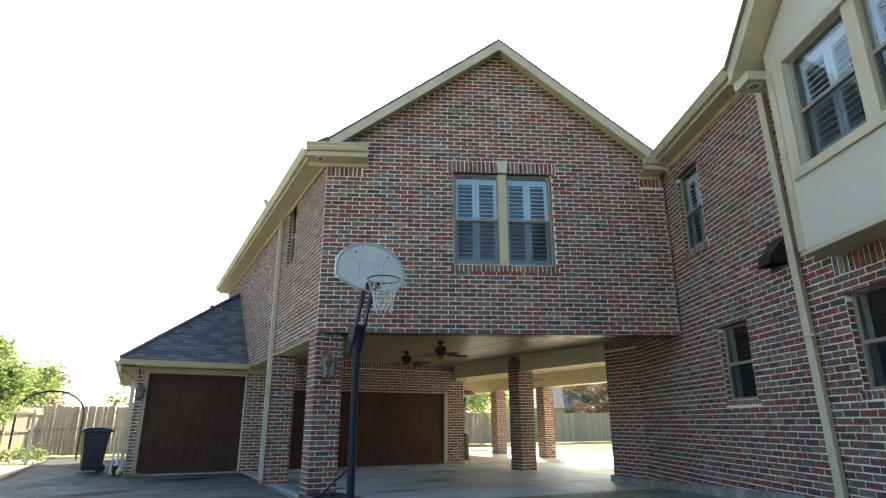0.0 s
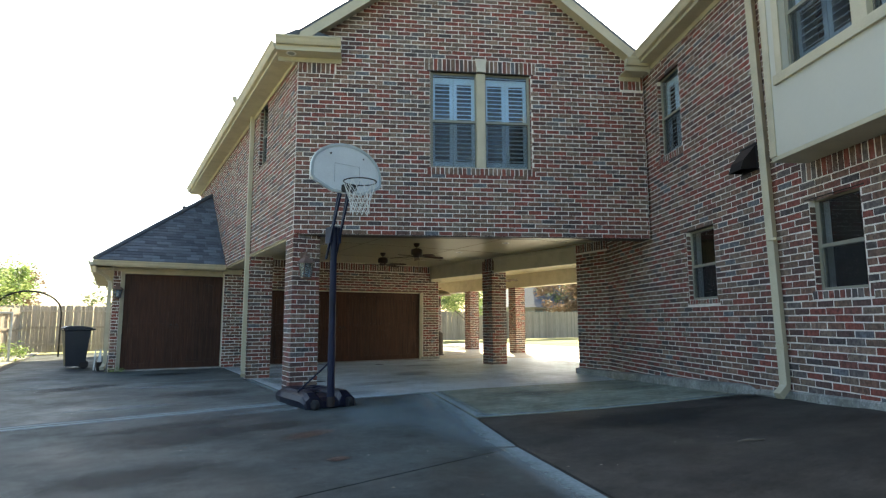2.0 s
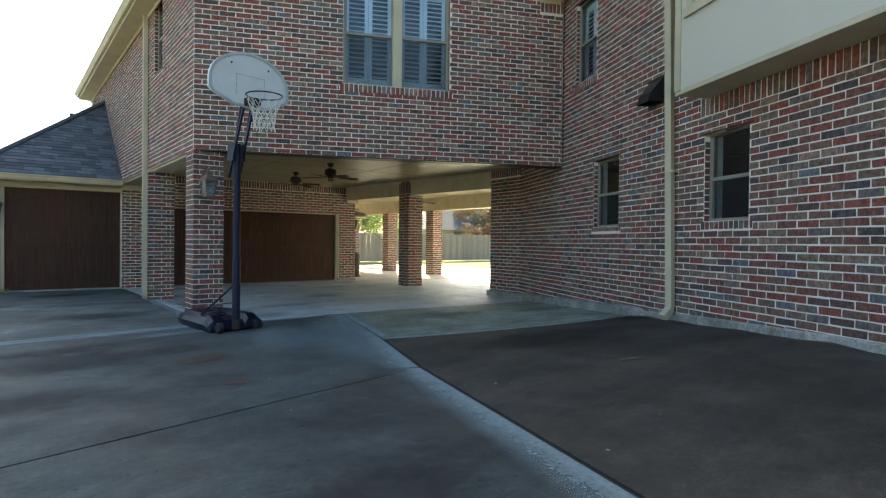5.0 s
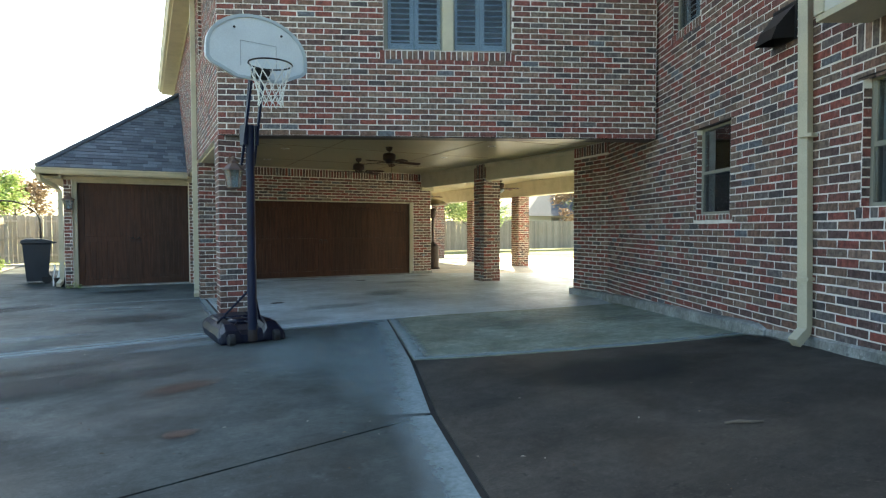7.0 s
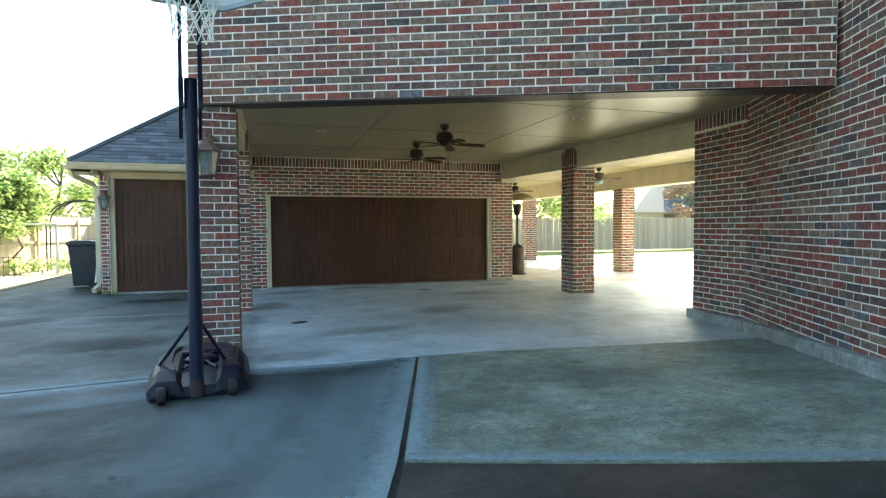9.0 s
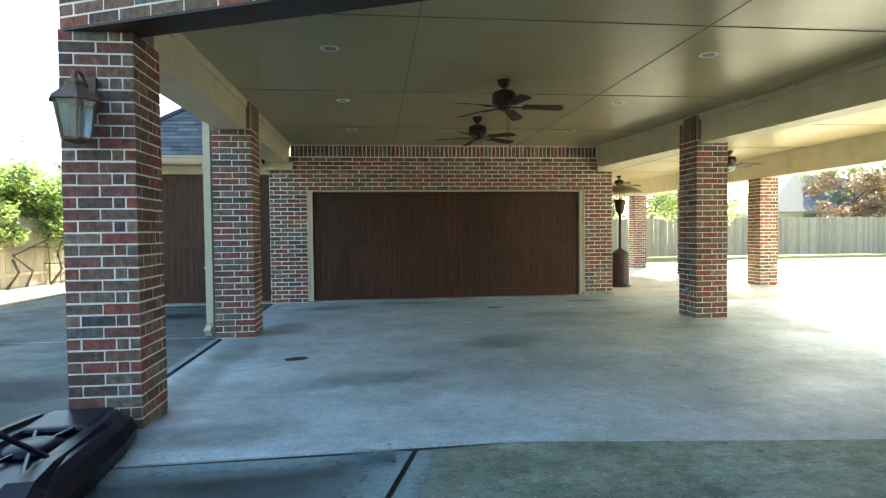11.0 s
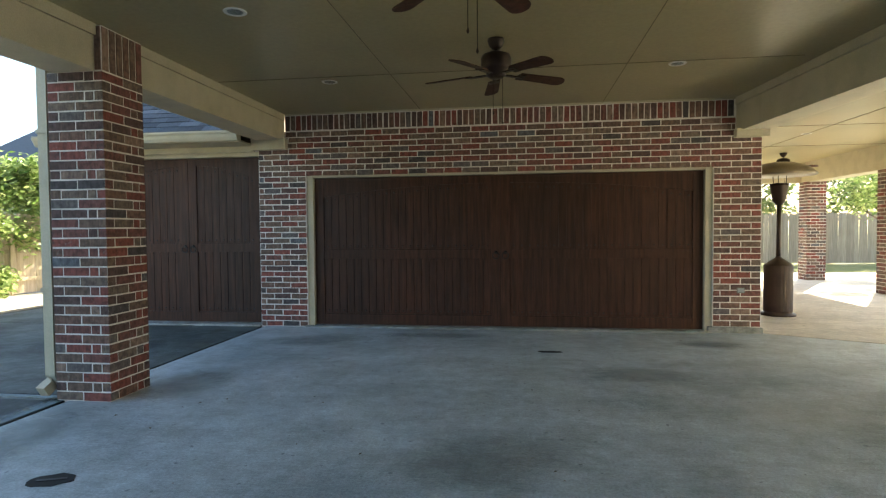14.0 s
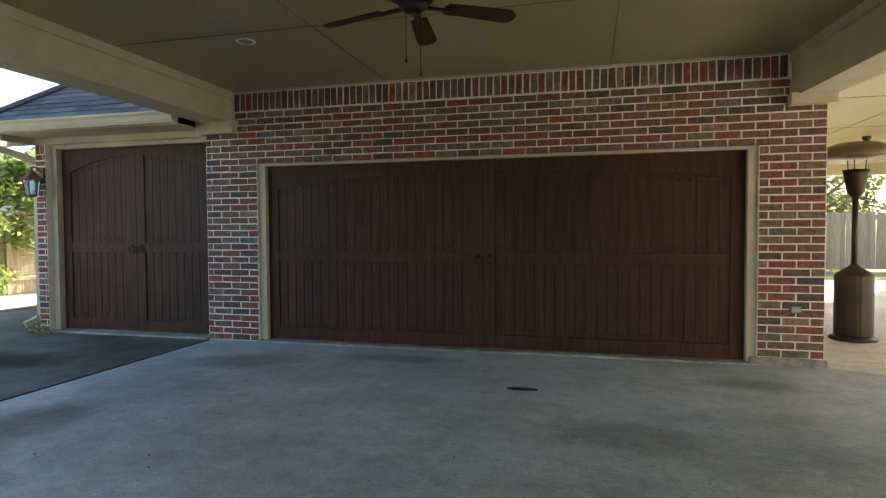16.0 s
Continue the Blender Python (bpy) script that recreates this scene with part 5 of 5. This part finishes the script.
f1 = ceiling_fan(6.1, 11.58, 62, False)
ceiling_fan(6.17, 13.68, 25, False, f1)
f2 = ceiling_fan(12.3, 16.9, 20, True, None, CEILING - 0.02)
ceiling_fan(12.2, 22.4, 50, True, f2, CEILING - 0.02)


# ---- recessed lights ----
def can_light(x, y, z, first=None):
    if first:
        return copy_thing(first, pose(x, y, z))
    can = thing("recessed_light", "white trimmed recessed ceiling light, switched off", "ceiling light", pose(x, y, z), "recessed lights")
    bm = bmesh.new()
    lathe(bm, [(0.062, -0.004), (0.085, -0.008), (0.088, -0.002), (0.088, 0.0)], 24)
    part("trim_ring", bm, WHITE, can)
    bm = bmesh.new()
    lathe(bm, [(0.02, -0.006), (0.06, -0.006), (0.06, -0.002)], 20)
    part("lens", bm, LAMPGLASS, can)
    return can


c1_ = can_light(4.24, 12.72, CEILING)
for x, y in ((4.26, 14.82), (7.9, 12.6), (7.96, 14.72), (4.24, 10.6), (7.9, 10.5)):
    can_light(x, y, CEILING, c1_)
for y in (13.0, 19.6):
    can_light(11.4, y, CEILING - 0.02, c1_)
e_ = GM @ Vector((-0.1, -0.18, ez - 0.222))
can_light(e_.x, e_.y, e_.z, c1_)
e_ = BM @ Vector((-0.15, -0.08, 5.268))
can_light(e_.x, e_.y, e_.z, c1_)


# ---- lanterns ----
def wall_lantern(x, y, z, scale, first=None):
    m = pose(x, y, z) @ Matrix.Scale(scale, 4)
    if first:
        return copy_thing(first, m)
    lan = thing("wall_lantern", "aged copper wall lantern with cloudy glass panes", "wall lamp", m, "wall lanterns")
    boxes("back_plate", COPPER, lan, [(-0.06, -0.02, -0.05, 0.06, 0.0, 0.2)], bevel=0.006)
    bm = bmesh.new()
    tube(bm, [(0, -0.01, 0.12), (0, -0.08, 0.2), (0, -0.15, 0.2), (0, -0.17, 0.14)], 0.012, 8)
    part("arm", bm, COPPER, lan)
    cx, cy = 0, -0.17
    bm = bmesh.new()
    lathe(bm, [(0.16, 0.0), (0.15, 0.02), (0.07, 0.09), (0.06, 0.1), (0.065, 0.12), (0.03, 0.14), (0.015, 0.16), (0.022, 0.175), (0.008, 0.2)], 6, pose(cx, cy, 0.0))
    part("roof", bm, COPPER, lan)
    bm = bmesh.new()
    lathe(bm, [(0.085, -0.235), (0.125, -0.002)], 6, pose(cx, cy, 0))
    part("glass", bm, LAMPGLASS, lan, "cloudy glass panes")
    for i in range(6):
        a = 2 * math.pi * i / 6
        bm = bmesh.new()
        tube(bm, [(cx + 0.088 * math.cos(a), cy + 0.088 * math.sin(a), -0.24), (cx + 0.13 * math.cos(a), cy + 0.13 * math.sin(a), 0.0)], 0.006, 5)
        part("corner_bar", bm, COPPER, lan)
    bm = bmesh.new()
    lathe(bm, [(0.02, -0.27), (0.09, -0.25), (0.095, -0.235)], 6, pose(cx, cy, 0))
    part("base", bm, COPPER, lan)
    return lan


l1 = wall_lantern(2.74, 9.28, 2.2, 1.0)
wall_lantern(0.06, FY - 0.01, 2.05, 0.85, l1)


# ---- patio heater ----
heater = thing("patio_heater", "bronze standing patio heater with a wide dome reflector", "patio heater", pose(10.36, 18.15, 0))
bm = bmesh.new()
lathe(bm, [(0.25, 0.0), (0.25, 0.03), (0.21, 0.05), (0.2, 0.06)], 28)
part("foot", bm, HEATER, heater, smooth=True)
bm = bmesh.new()
lathe(bm, [(0.2, 0.06), (0.205, 0.08), (0.205, 0.78), (0.19, 0.8), (0.05, 0.9), (0.035, 0.92)], 28)
tank = part("tank_housing", bm, HEATER, heater)
boxes("door_seam", BLACK, tank, [(-0.004, -0.209, 0.08, 0.004, -0.2, 0.76)])
bm = bmesh.new()
tube(bm, [(0, 0, 0.88), (0, 0, 1.75)], 0.033, 14)
part("pole", bm, HEATER, heater, smooth=True)
bm = bmesh.new()
lathe(bm, [(0.05, 1.72), (0.09, 1.78), (0.13, 2.0), (0.14, 2.05), (0.06, 2.06)], 24)
part("burner", bm, BRONZE, heater, smooth=True)
bm = bmesh.new()
lathe(bm, [(0.5, 2.17), (0.52, 2.19), (0.4, 2.3), (0.2, 2.37), (0.02, 2.39)], 32)
part("reflector", bm, ALU, heater, "pale metal dome reflector", smooth=True)
for i in range(3):
    a = 2 * math.pi * i / 3
    bm = bmesh.new()
    tube(bm, [(0.1 * math.cos(a), 0.1 * math.sin(a), 2.04), (0.12 * math.cos(a), 0.12 * math.sin(a), 2.36)], 0.006, 6)
    part("support_rod", bm, BRONZE, heater)


# ---- small fittings ----
def outlet(m, label):
    o = thing("outlet_cover", label, "outlet", m, "outlet covers")
    boxes("plate", painted("grey_cast_metal", (0.17, 0.18, 0.165), 0.6, 0.15, 0.2), o, [(-0.05, -0.018, -0.035, 0.05, 0.0, 0.035)], bevel=0.01)
    boxes("flap", GREYLINE, o, [(-0.04, -0.022, -0.026, 0.04, -0.018, 0.026)], bevel=0.002)


outlet(pose(9.2, FY - 0.006, 0.56), "grey metal outlet cover on the garage pier")
outlet(pose(9.38, 13.45, 0.42, 0, 0, -90), "grey metal outlet cover on the brick post")


def floor_drain(x, y, turn, sx, sy):
    """A worn, blackened drain plate let into the slab."""
    d = thing("floor_drain", "blackened metal drain plate set in the carport floor", "drain", pose(x, y, 0.002, 0, 0, turn), "floor drains")
    bm = bmesh.new()
    r = random.Random(3)
    pts = [((0.8 + r.uniform(0, 0.3)) * sx * math.cos(a), (0.8 + r.uniform(0, 0.3)) * sy * math.sin(a)) for a in [2 * math.pi * i / 14 for i in range(14)]]
    slab(bm, pts, -0.006, 0.002)
    part("plate", bm, JOINT, d)
    boxes("grate", BLACK, d, [(-sx * 0.6, -0.012, 0.002, sx * 0.6, 0.012, 0.006)])


floor_drain(3.78, 11.4, 20, 0.13, 0.09)
floor_drain(6.7, 15.06, 0, 0.14, 0.05)
bm = bmesh.new()
tube(bm, [(x, y, ground_z(x, y) + z) for x, y, z in ((4.8, 2.89, 0.008), (4.86, 2.83, 0.02), (4.91, 2.79, 0.012), (4.97, 2.75, 0.008))], [0.008, 0.01, 0.009, 0.005], 6)
tagged(part("fallen_twig", bm, BARK, None, "thin dark twig lying on the stained concrete"), category="twig")


# ---- leaf crumbs and grit on the slabs ----
r = random.Random(17)
verts, faces = [], []
for x0, y0, x1, y1, count in ((4.6, 5.2, 8.2, 8.3, 70), (0.5, 3.0, 3.8, 8.3, 45), (2.2, -1.0, 5.5, 4.5, 40), (3.0, 9.2, 9.0, 16.0, 50)):
    for _ in range(count):
        x, y = r.uniform(x0, x1), r.uniform(y0, y1)
        sz, a = r.uniform(0.006, 0.02), r.uniform(0, 6.3)
        z = ground_z(x, y) + 0.003
        o = len(verts)
        for i, (k, up_) in enumerate(((1.0, 0.003), (0.5, 0.008), (-1.0, 0.002), (-0.4, 0.006))):
            b = a + (0, 1.4, 0, 1.4)[i]
            verts.append((x + k * sz * math.cos(b), y + k * sz * math.sin(b), z + up_))
        faces += [(o, o + 1, o + 2), (o, o + 2, o + 3)]
me = bpy.data.meshes.new("leaf_litter")
me.from_pydata(verts, [], faces)
n = Nodes("dry_leaf_crumbs", 0.8)
n.colour(n.ramp(n.world.outputs["Random Per Island"], [(0.0, (0.05, 0.035, 0.02)), (0.6, (0.16, 0.11, 0.06)), (1.0, (0.5, 0.48, 0.42))]))
me.materials.append(n.mat)
tagged(new("leaf_litter", me), "scattered dry leaf crumbs and grit on the concrete", "leaf litter", kind="stuff")


# ---- bin and yard things ----
wb_ = thing("wheeled_bin", "dark wheeled rubbish bin with a closed lid beside the garage", "bin", pose(-0.84, 18.3, 0, 0, 0, 8) @ Matrix.Scale(1.1, 4))
bm = bmesh.new()
lo, hi = (0.2, 0.24), (0.27, 0.33)
ring = lambda w, d, z: [bm.verts.new((x, y, z)) for x, y in ((-w, -d), (w, -d), (w, d), (-w, d))]
r0, r1, r2 = ring(*lo, 0.06), ring(*hi, 0.9), ring(hi[0] + 0.025, hi[1] + 0.025, 0.94)
for a, b in ((r0, r1), (r1, r2)):
    for i in range(4):
        bm.faces.new((a[i], a[(i + 1) % 4], b[(i + 1) % 4], b[i]))
bm.faces.new(r0[::-1])
bm.faces.new(r2)
part("body", bm, BIN, wb_)
bm = bmesh.new()
prism(bm, [(-0.31, 0.945), (0.31, 0.945), (0.29, 0.99), (0.1, 1.03), (-0.2, 1.03), (-0.3, 0.99)], -0.36, 0.36)
part("lid", bm, BIN, wb_)
for y in (-0.22, 0.22):
    bm = bmesh.new()
    lathe(bm, [(0.03, -0.03), (0.1, -0.03), (0.1, 0.03), (0.03, 0.03)], 16, pose(0.18, y, 0.1, 90))
    part("wheel", bm, RUBBER, wb_)
bm = bmesh.new()
tube(bm, [(0.3, -0.28, 0.93), (0.37, -0.28, 0.95), (0.37, 0.28, 0.95), (0.3, 0.28, 0.93)], 0.016, 8)
part("handle", bm, BIN, wb_)

r = random.Random(11)
for i in range(5):
    bm = bmesh.new()
    x = -0.36 + 0.05 * i
    tube(bm, [(x, 17.1, 0.01), (x + r.uniform(-0.04, 0.1), 17.25, r.uniform(0.4, 0.62))], 0.016, 8)
    tagged(part("garden_stake", bm, WHITE, None, "pale stake leaning beside the bin"), category="stake", group="stakes")
bm = bmesh.new()
lathe(bm, [(0.09, 0.0), (0.12, 0.2), (0.13, 0.22), (0.12, 0.22), (0.1, 0.03)], 18, pose(-0.2, 16.85, 0.0))
tagged(part("flower_pot", bm, BLACK, None, "black plastic flower pot beside the garage corner"), category="pot")

goal = thing("football_goal", "white tubular garden goal standing on the bare ground", "goal", pose(-5.0, 22.5, 0, 0, 0, 12))
for pts in ([(0, 0, 0), (0, 0, 1.55)], [(2.2, 0, 0), (2.2, 0, 1.55)]):
    bm = bmesh.new()
    tube(bm, pts, 0.035, 10)
    part("post", bm, WHITE, goal)
bm = bmesh.new()
tube(bm, [(-0.03, 0, 1.55), (2.23, 0, 1.55)], 0.035, 10)
part("crossbar", bm, WHITE, goal)
for x in (0, 2.2):
    bm = bmesh.new()
    tube(bm, [(x, 0, 1.55), (x, 0.9, 0.03), (x, 0, 0.03)], 0.025, 8)
    part("stay", bm, WHITE, goal)

arch = thing("garden_arch", "dark metal garden arch with thin rails", "garden arch", pose(-3.6, 24.5, 0, 0, 0, 5))
for y in (0, 0.5):
    bm = bmesh.new()
    tube(bm, [(0, y, 0), (0, y, 1.6)] + [(1.0 - 1.0 * math.cos(a), y, 1.6 + 0.75 * math.sin(a)) for a in [math.pi * i / 14 for i in range(1, 14)]] + [(2.0, y, 1.6), (2.0, y, 0)], 0.022, 8)
    part("hoop", bm, BLACK, arch)
for i in range(1, 9):
    for x in (0.0, 2.0):
        bm = bmesh.new()
        tube(bm, [(x, 0, 0.19 * i), (x, 0.5, 0.19 * i)], 0.009, 6)
        part("rung", bm, BLACK, arch)
wire = thing("wire_fence", "low dark wire garden fence", "wire fence", pose(-6.8, 21.8, 0, 0, 0, 8))
for i in range(26):
    bm = bmesh.new()
    tube(bm, [(0.13 * i, 0, 0), (0.13 * i, 0, 0.62)], 0.006, 5)
    part("picket", bm, BLACK, wire)
for z in (0.08, 0.58):
    bm = bmesh.new()
    tube(bm, [(0, 0, z), (3.3, 0, z)], 0.008, 5)
    part("rail", bm, BLACK, wire)


# ---- fences ----
def fence(label, x0, y0, x1, y1, height, material, rails_front, seed):
    """A board fence of single pickets on rails and posts."""
    d = Vector((x1 - x0, y1 - y0, 0))
    fn = thing("board_fence", label, "fence", pose(x0, y0, 0, 0, 0, math.degrees(math.atan2(d.y, d.x))), "fences")
    r = random.Random(seed)
    w = 0.142
    bm = bmesh.new()
    prism(bm, [(0, 0), (w - 0.006, 0), (w - 0.006, 0.97), (w - 0.03, 1.0), (0.024, 1.0), (0, 0.97)], 0, 0.018)
    me = bpy.data.meshes.new("picket")
    bm.to_mesh(me)
    bm.free()
    me.materials.append(material)
    for i in range(int(d.length / w)):
        ob = new("picket", me)
        ob.parent = fn
        ob.matrix_basis = pose(i * w, r.uniform(-0.004, 0.004), 0.02, 0, r.uniform(-0.5, 0.5), 0) @ Matrix.Diagonal((1, 1, height + r.uniform(-0.02, 0.02), 1))
    y0_, y1_ = (-0.045, 0.0) if rails_front else (0.018, 0.063)
    for z in (0.3, height * 0.52, height - 0.25):
        boxes("rail", material, fn, [(0, y0_, z, d.length, y1_, z + 0.085)])
    for i in range(int(d.length / 2.4) + 1):
        boxes("post", material, fn, [(i * 2.4, y0_ - 0.06 if rails_front else 0.064, 0, i * 2.4 + 0.09, y0_ if rails_front else 0.15, height - 0.05)])


fence("weathered grey cedar board fence behind the lawn", 8, 31.5, 44, 31.5, 1.85, FENCE_GREY, False, 1)
fence("sunlit tan cedar fence with rails and posts showing", -7.0, 10.5, -3.2, 28.0, 1.8, FENCE_TAN, True, 2)
fence("tan cedar fence across the side yard", -9.5, 28.1, 1.5, 28.3, 1.9, FENCE_TAN, True, 3)


# ---- trees and vine ----
def leaf_cloud(parent, blobs, count, size, material, seed, name="crown"):
    """Many small bent leaves in clumps."""
    r = random.Random(seed)
    verts, faces = [], []
    total = sum(b[3] ** 2 for b in blobs)
    for bx, by, bz, br in blobs:
        for _ in range(int(count * br * br / total)):
            v = Vector((r.gauss(0, 0.52), r.gauss(0, 0.52), r.gauss(0, 0.42))) * br
            c = Vector((bx, by, bz)) + v
            e = Euler((r.uniform(-0.9, 0.9), r.uniform(-0.9, 0.9), r.uniform(0, 6.3))).to_matrix()
            s = size * r.uniform(0.6, 1.3)
            o = len(verts)
            for p in ((0, -1, 0), (0.45, 0, 0.12), (0, 1, -0.1), (-0.45, 0, 0.12)):
                verts.append(c + e @ (Vector(p) * s))
            faces += [(o, o + 1, o + 2), (o, o + 2, o + 3)]
    me = bpy.data.meshes.new(name)
    me.from_pydata(verts, [], faces)
    me.materials.append(material)
    ob = new(name, me)
    ob.parent = parent
    return ob


def tree(label, x, y, height, spread, leaves, material, seed, size=0.12, trunk=0.14, low=0.3):
    t = thing("tree", label, "tree", pose(x, y, 0), "trees")
    r = random.Random(seed)
    bm = bmesh.new()
    tube(bm, [(0, 0, -0.05), (r.uniform(-0.1, 0.1), 0, height * 0.25), (r.uniform(-0.2, 0.2), r.uniform(-0.2, 0.2), height * 0.6), (0.1, 0, height * 0.9)], [trunk, trunk * 0.8, trunk * 0.5, trunk * 0.12], 9)
    tr = part("trunk", bm, BARK, t)
    blobs = []
    for i in range(11):
        a, k = r.uniform(0, 6.3), r.uniform(low, 0.85)
        ln = spread * (1.05 - abs(k - 0.5)) * r.uniform(0.5, 0.95)
        end = Vector((ln * math.cos(a), ln * math.sin(a), height * (k + 0.14)))
        bm = bmesh.new()
        tube(bm, [(0, 0, height * k * 0.85), end * 0.5 + Vector((0, 0, height * k * 0.45)), end], [trunk * 0.45, trunk * 0.25, trunk * 0.06], 6)
        part("limb", bm, BARK, tr)
        for j in range(3):
            q = end + Vector((r.gauss(0, 0.3), r.gauss(0, 0.3), r.gauss(0, 0.25))) * spread * 0.5
            blobs.append((q.x, q.y, q.z, spread * r.uniform(0.16, 0.34)))
    leaf_cloud(t, blobs, leaves, size, material, seed)
    return t


tree("small leafy garden tree beyond the patio", 17.0, 26.5, 4.4, 1.9, 5000, LEAF_BRIGHT, 1, 0.08, 0.09)
tree("leafy tree behind the lawn fence", 20.5, 33.6, 5.2, 2.6, 5000, LEAF_DULL, 2, 0.13)
tree("leafy tree behind the lawn fence", 15.5, 34.0, 4.6, 2.4, 4500, LEAF_DULL, 4, 0.13)
tree("rust-coloured autumn tree behind the fence", 33.0, 36.5, 4.6, 2.4, 4500, LEAF_RUST, 5, 0.13)
tree("tall leafy tree behind the fence", 37.5, 42.0, 6.5, 3.0, 5000, LEAF_DULL, 6, 0.16)
tree("green tree behind the side fence", -5.5, 32.5, 4.6, 2.4, 6000, LEAF_BRIGHT, 7, 0.12)
tree("green tree behind the side fence", -10.5, 38, 5.0, 3.0, 6000, LEAF_DULL, 8, 0.15)
tree("distant tree over the side yard", 1.0, 58, 6.0, 4.0, 5000, LEAF_DULL, 9, 0.2)
tree("distant tree over the side yard", -9.0, 66, 6.5, 4.5, 5000, LEAF_RUST, 10, 0.22)

vine = thing("climbing_vine", "bright green bushy vine hanging over the cedar fence", "vine", pose(-5.15, 20.6, 0))
r = random.Random(21)
for i in range(9):
    bm = bmesh.new()
    y = r.uniform(-3.0, 3.5)
    x = y * 0.24
    pts = [(x + 0.5 + r.uniform(-0.1, 0.1), y, 0)]
    for k in range(1, 6):
        pts.append((x + 0.45 + r.uniform(-0.25, 0.3), y + 0.3 * k * r.uniform(-0.7, 1), 0.42 * k))
    tube(bm, pts, [0.04, 0.035, 0.03, 0.025, 0.018, 0.01], 6)
    part("stem", bm, BARK, vine)
blobs = []
for i in range(80):
    y = r.uniform(-3.6, 3.9)
    blobs.append((y * 0.24 + r.uniform(-0.5, 0.9), y, r.uniform(1.3 + 0.1 * max(0, y), 3.0 - 0.05 * max(0, y)), r.uniform(0.25, 0.55)))
for i in range(22):
    y = r.uniform(-3.8, -0.8)
    blobs.append((y * 0.24 + r.uniform(0.3, 0.9), y, r.uniform(0.15, 0.6), r.uniform(0.16, 0.32)))
leaf_cloud(vine, blobs, 34000, 0.085, LEAF_BRIGHT, 22, "foliage")

# weeds at the garage corner
weed = thing("weed_tuft", "small green weeds at the foot of the garage corner", "weeds", pose(0.12, 16.3, 0.0))
leaf_cloud(weed, [(0, 0, 0.06, 0.1), (0.14, -0.02, 0.05, 0.08), (-0.1, 0, 0.05, 0.08)], 90, 0.03, LEAF_BRIGHT, 31, "leaves")
weed = thing("weed_tuft", "low green weeds in the side yard", "weeds", pose(-5.6, 23.2, 0.0))
leaf_cloud(weed, [(0.5 * i, 0.2 * (i % 3), 0.25, 0.32) for i in range(7)], 1500, 0.06, LEAF_BRIGHT, 32, "leaves")


# ---- neighbouring houses ----
def neighbour(label, x, y, turn, length, depth, wall_z, ridge_z, wall_mat):
    h = thing("neighbour_house", label, "house", pose(x, y, 0, 0, 0, turn), "neighbouring houses")
    boxes("wall", wall_mat, h, [(0, 0, 0, length, depth, wall_z)])
    bm = bmesh.new()
    a = [Vector((-0.4, -0.4, wall_z)), Vector((length + 0.4, -0.4, wall_z)), Vector((length + 0.4, depth + 0.4, wall_z)), Vector((-0.4, depth + 0.4, wall_z))]
    k = depth / 2
    t = [Vector((k, depth / 2, ridge_z)), Vector((length - k, depth / 2, ridge_z))]
    vs = [bm.verts.new(v) for v in a + t]
    for f in ((0, 1, 5, 4), (1, 2, 5), (2, 3, 4, 5), (3, 0, 4), (3, 2, 1, 0)):
        bm.faces.new([vs[i] for i in f])
    roof = part("roof", bm, SHINGLE_GREY, h, "grey shingle hip roof")
    bm = bmesh.new()
    lathe(bm, [(0.1, 0), (0.1, 0.2), (0.16, 0.22), (0.16, 0.3)], 10, pose(length * 0.5, depth * 0.35, ridge_z - 1.35))
    part("roof_vent", bm, BLACK, roof)
    for i in range(3):
        wx = length * (0.2 + 0.28 * i)
        w = boxes("window", VINYL, h, [(wx, -0.05, 1.0, wx + 1.2, 0.0, 2.3)])
        boxes("pane", GLASS, w, [(wx + 0.08, -0.06, 1.08, wx + 1.12, -0.052, 2.22)])


neighbour("grey-roofed neighbouring house beyond the fence", 30.0, 40.0, -6, 12, 9, 2.4, 5.2, STUCCO)
neighbour("tall neighbouring house with a dark shingle roof", -9.95, 29.0, 90, 13.0, 7.5, 3.4, 7.05, STUCCO)


# ---- bricks of walls and posts ----
for parent, cells, pick in BRICKWORK:
    lay_bricks(parent, cells, pick)
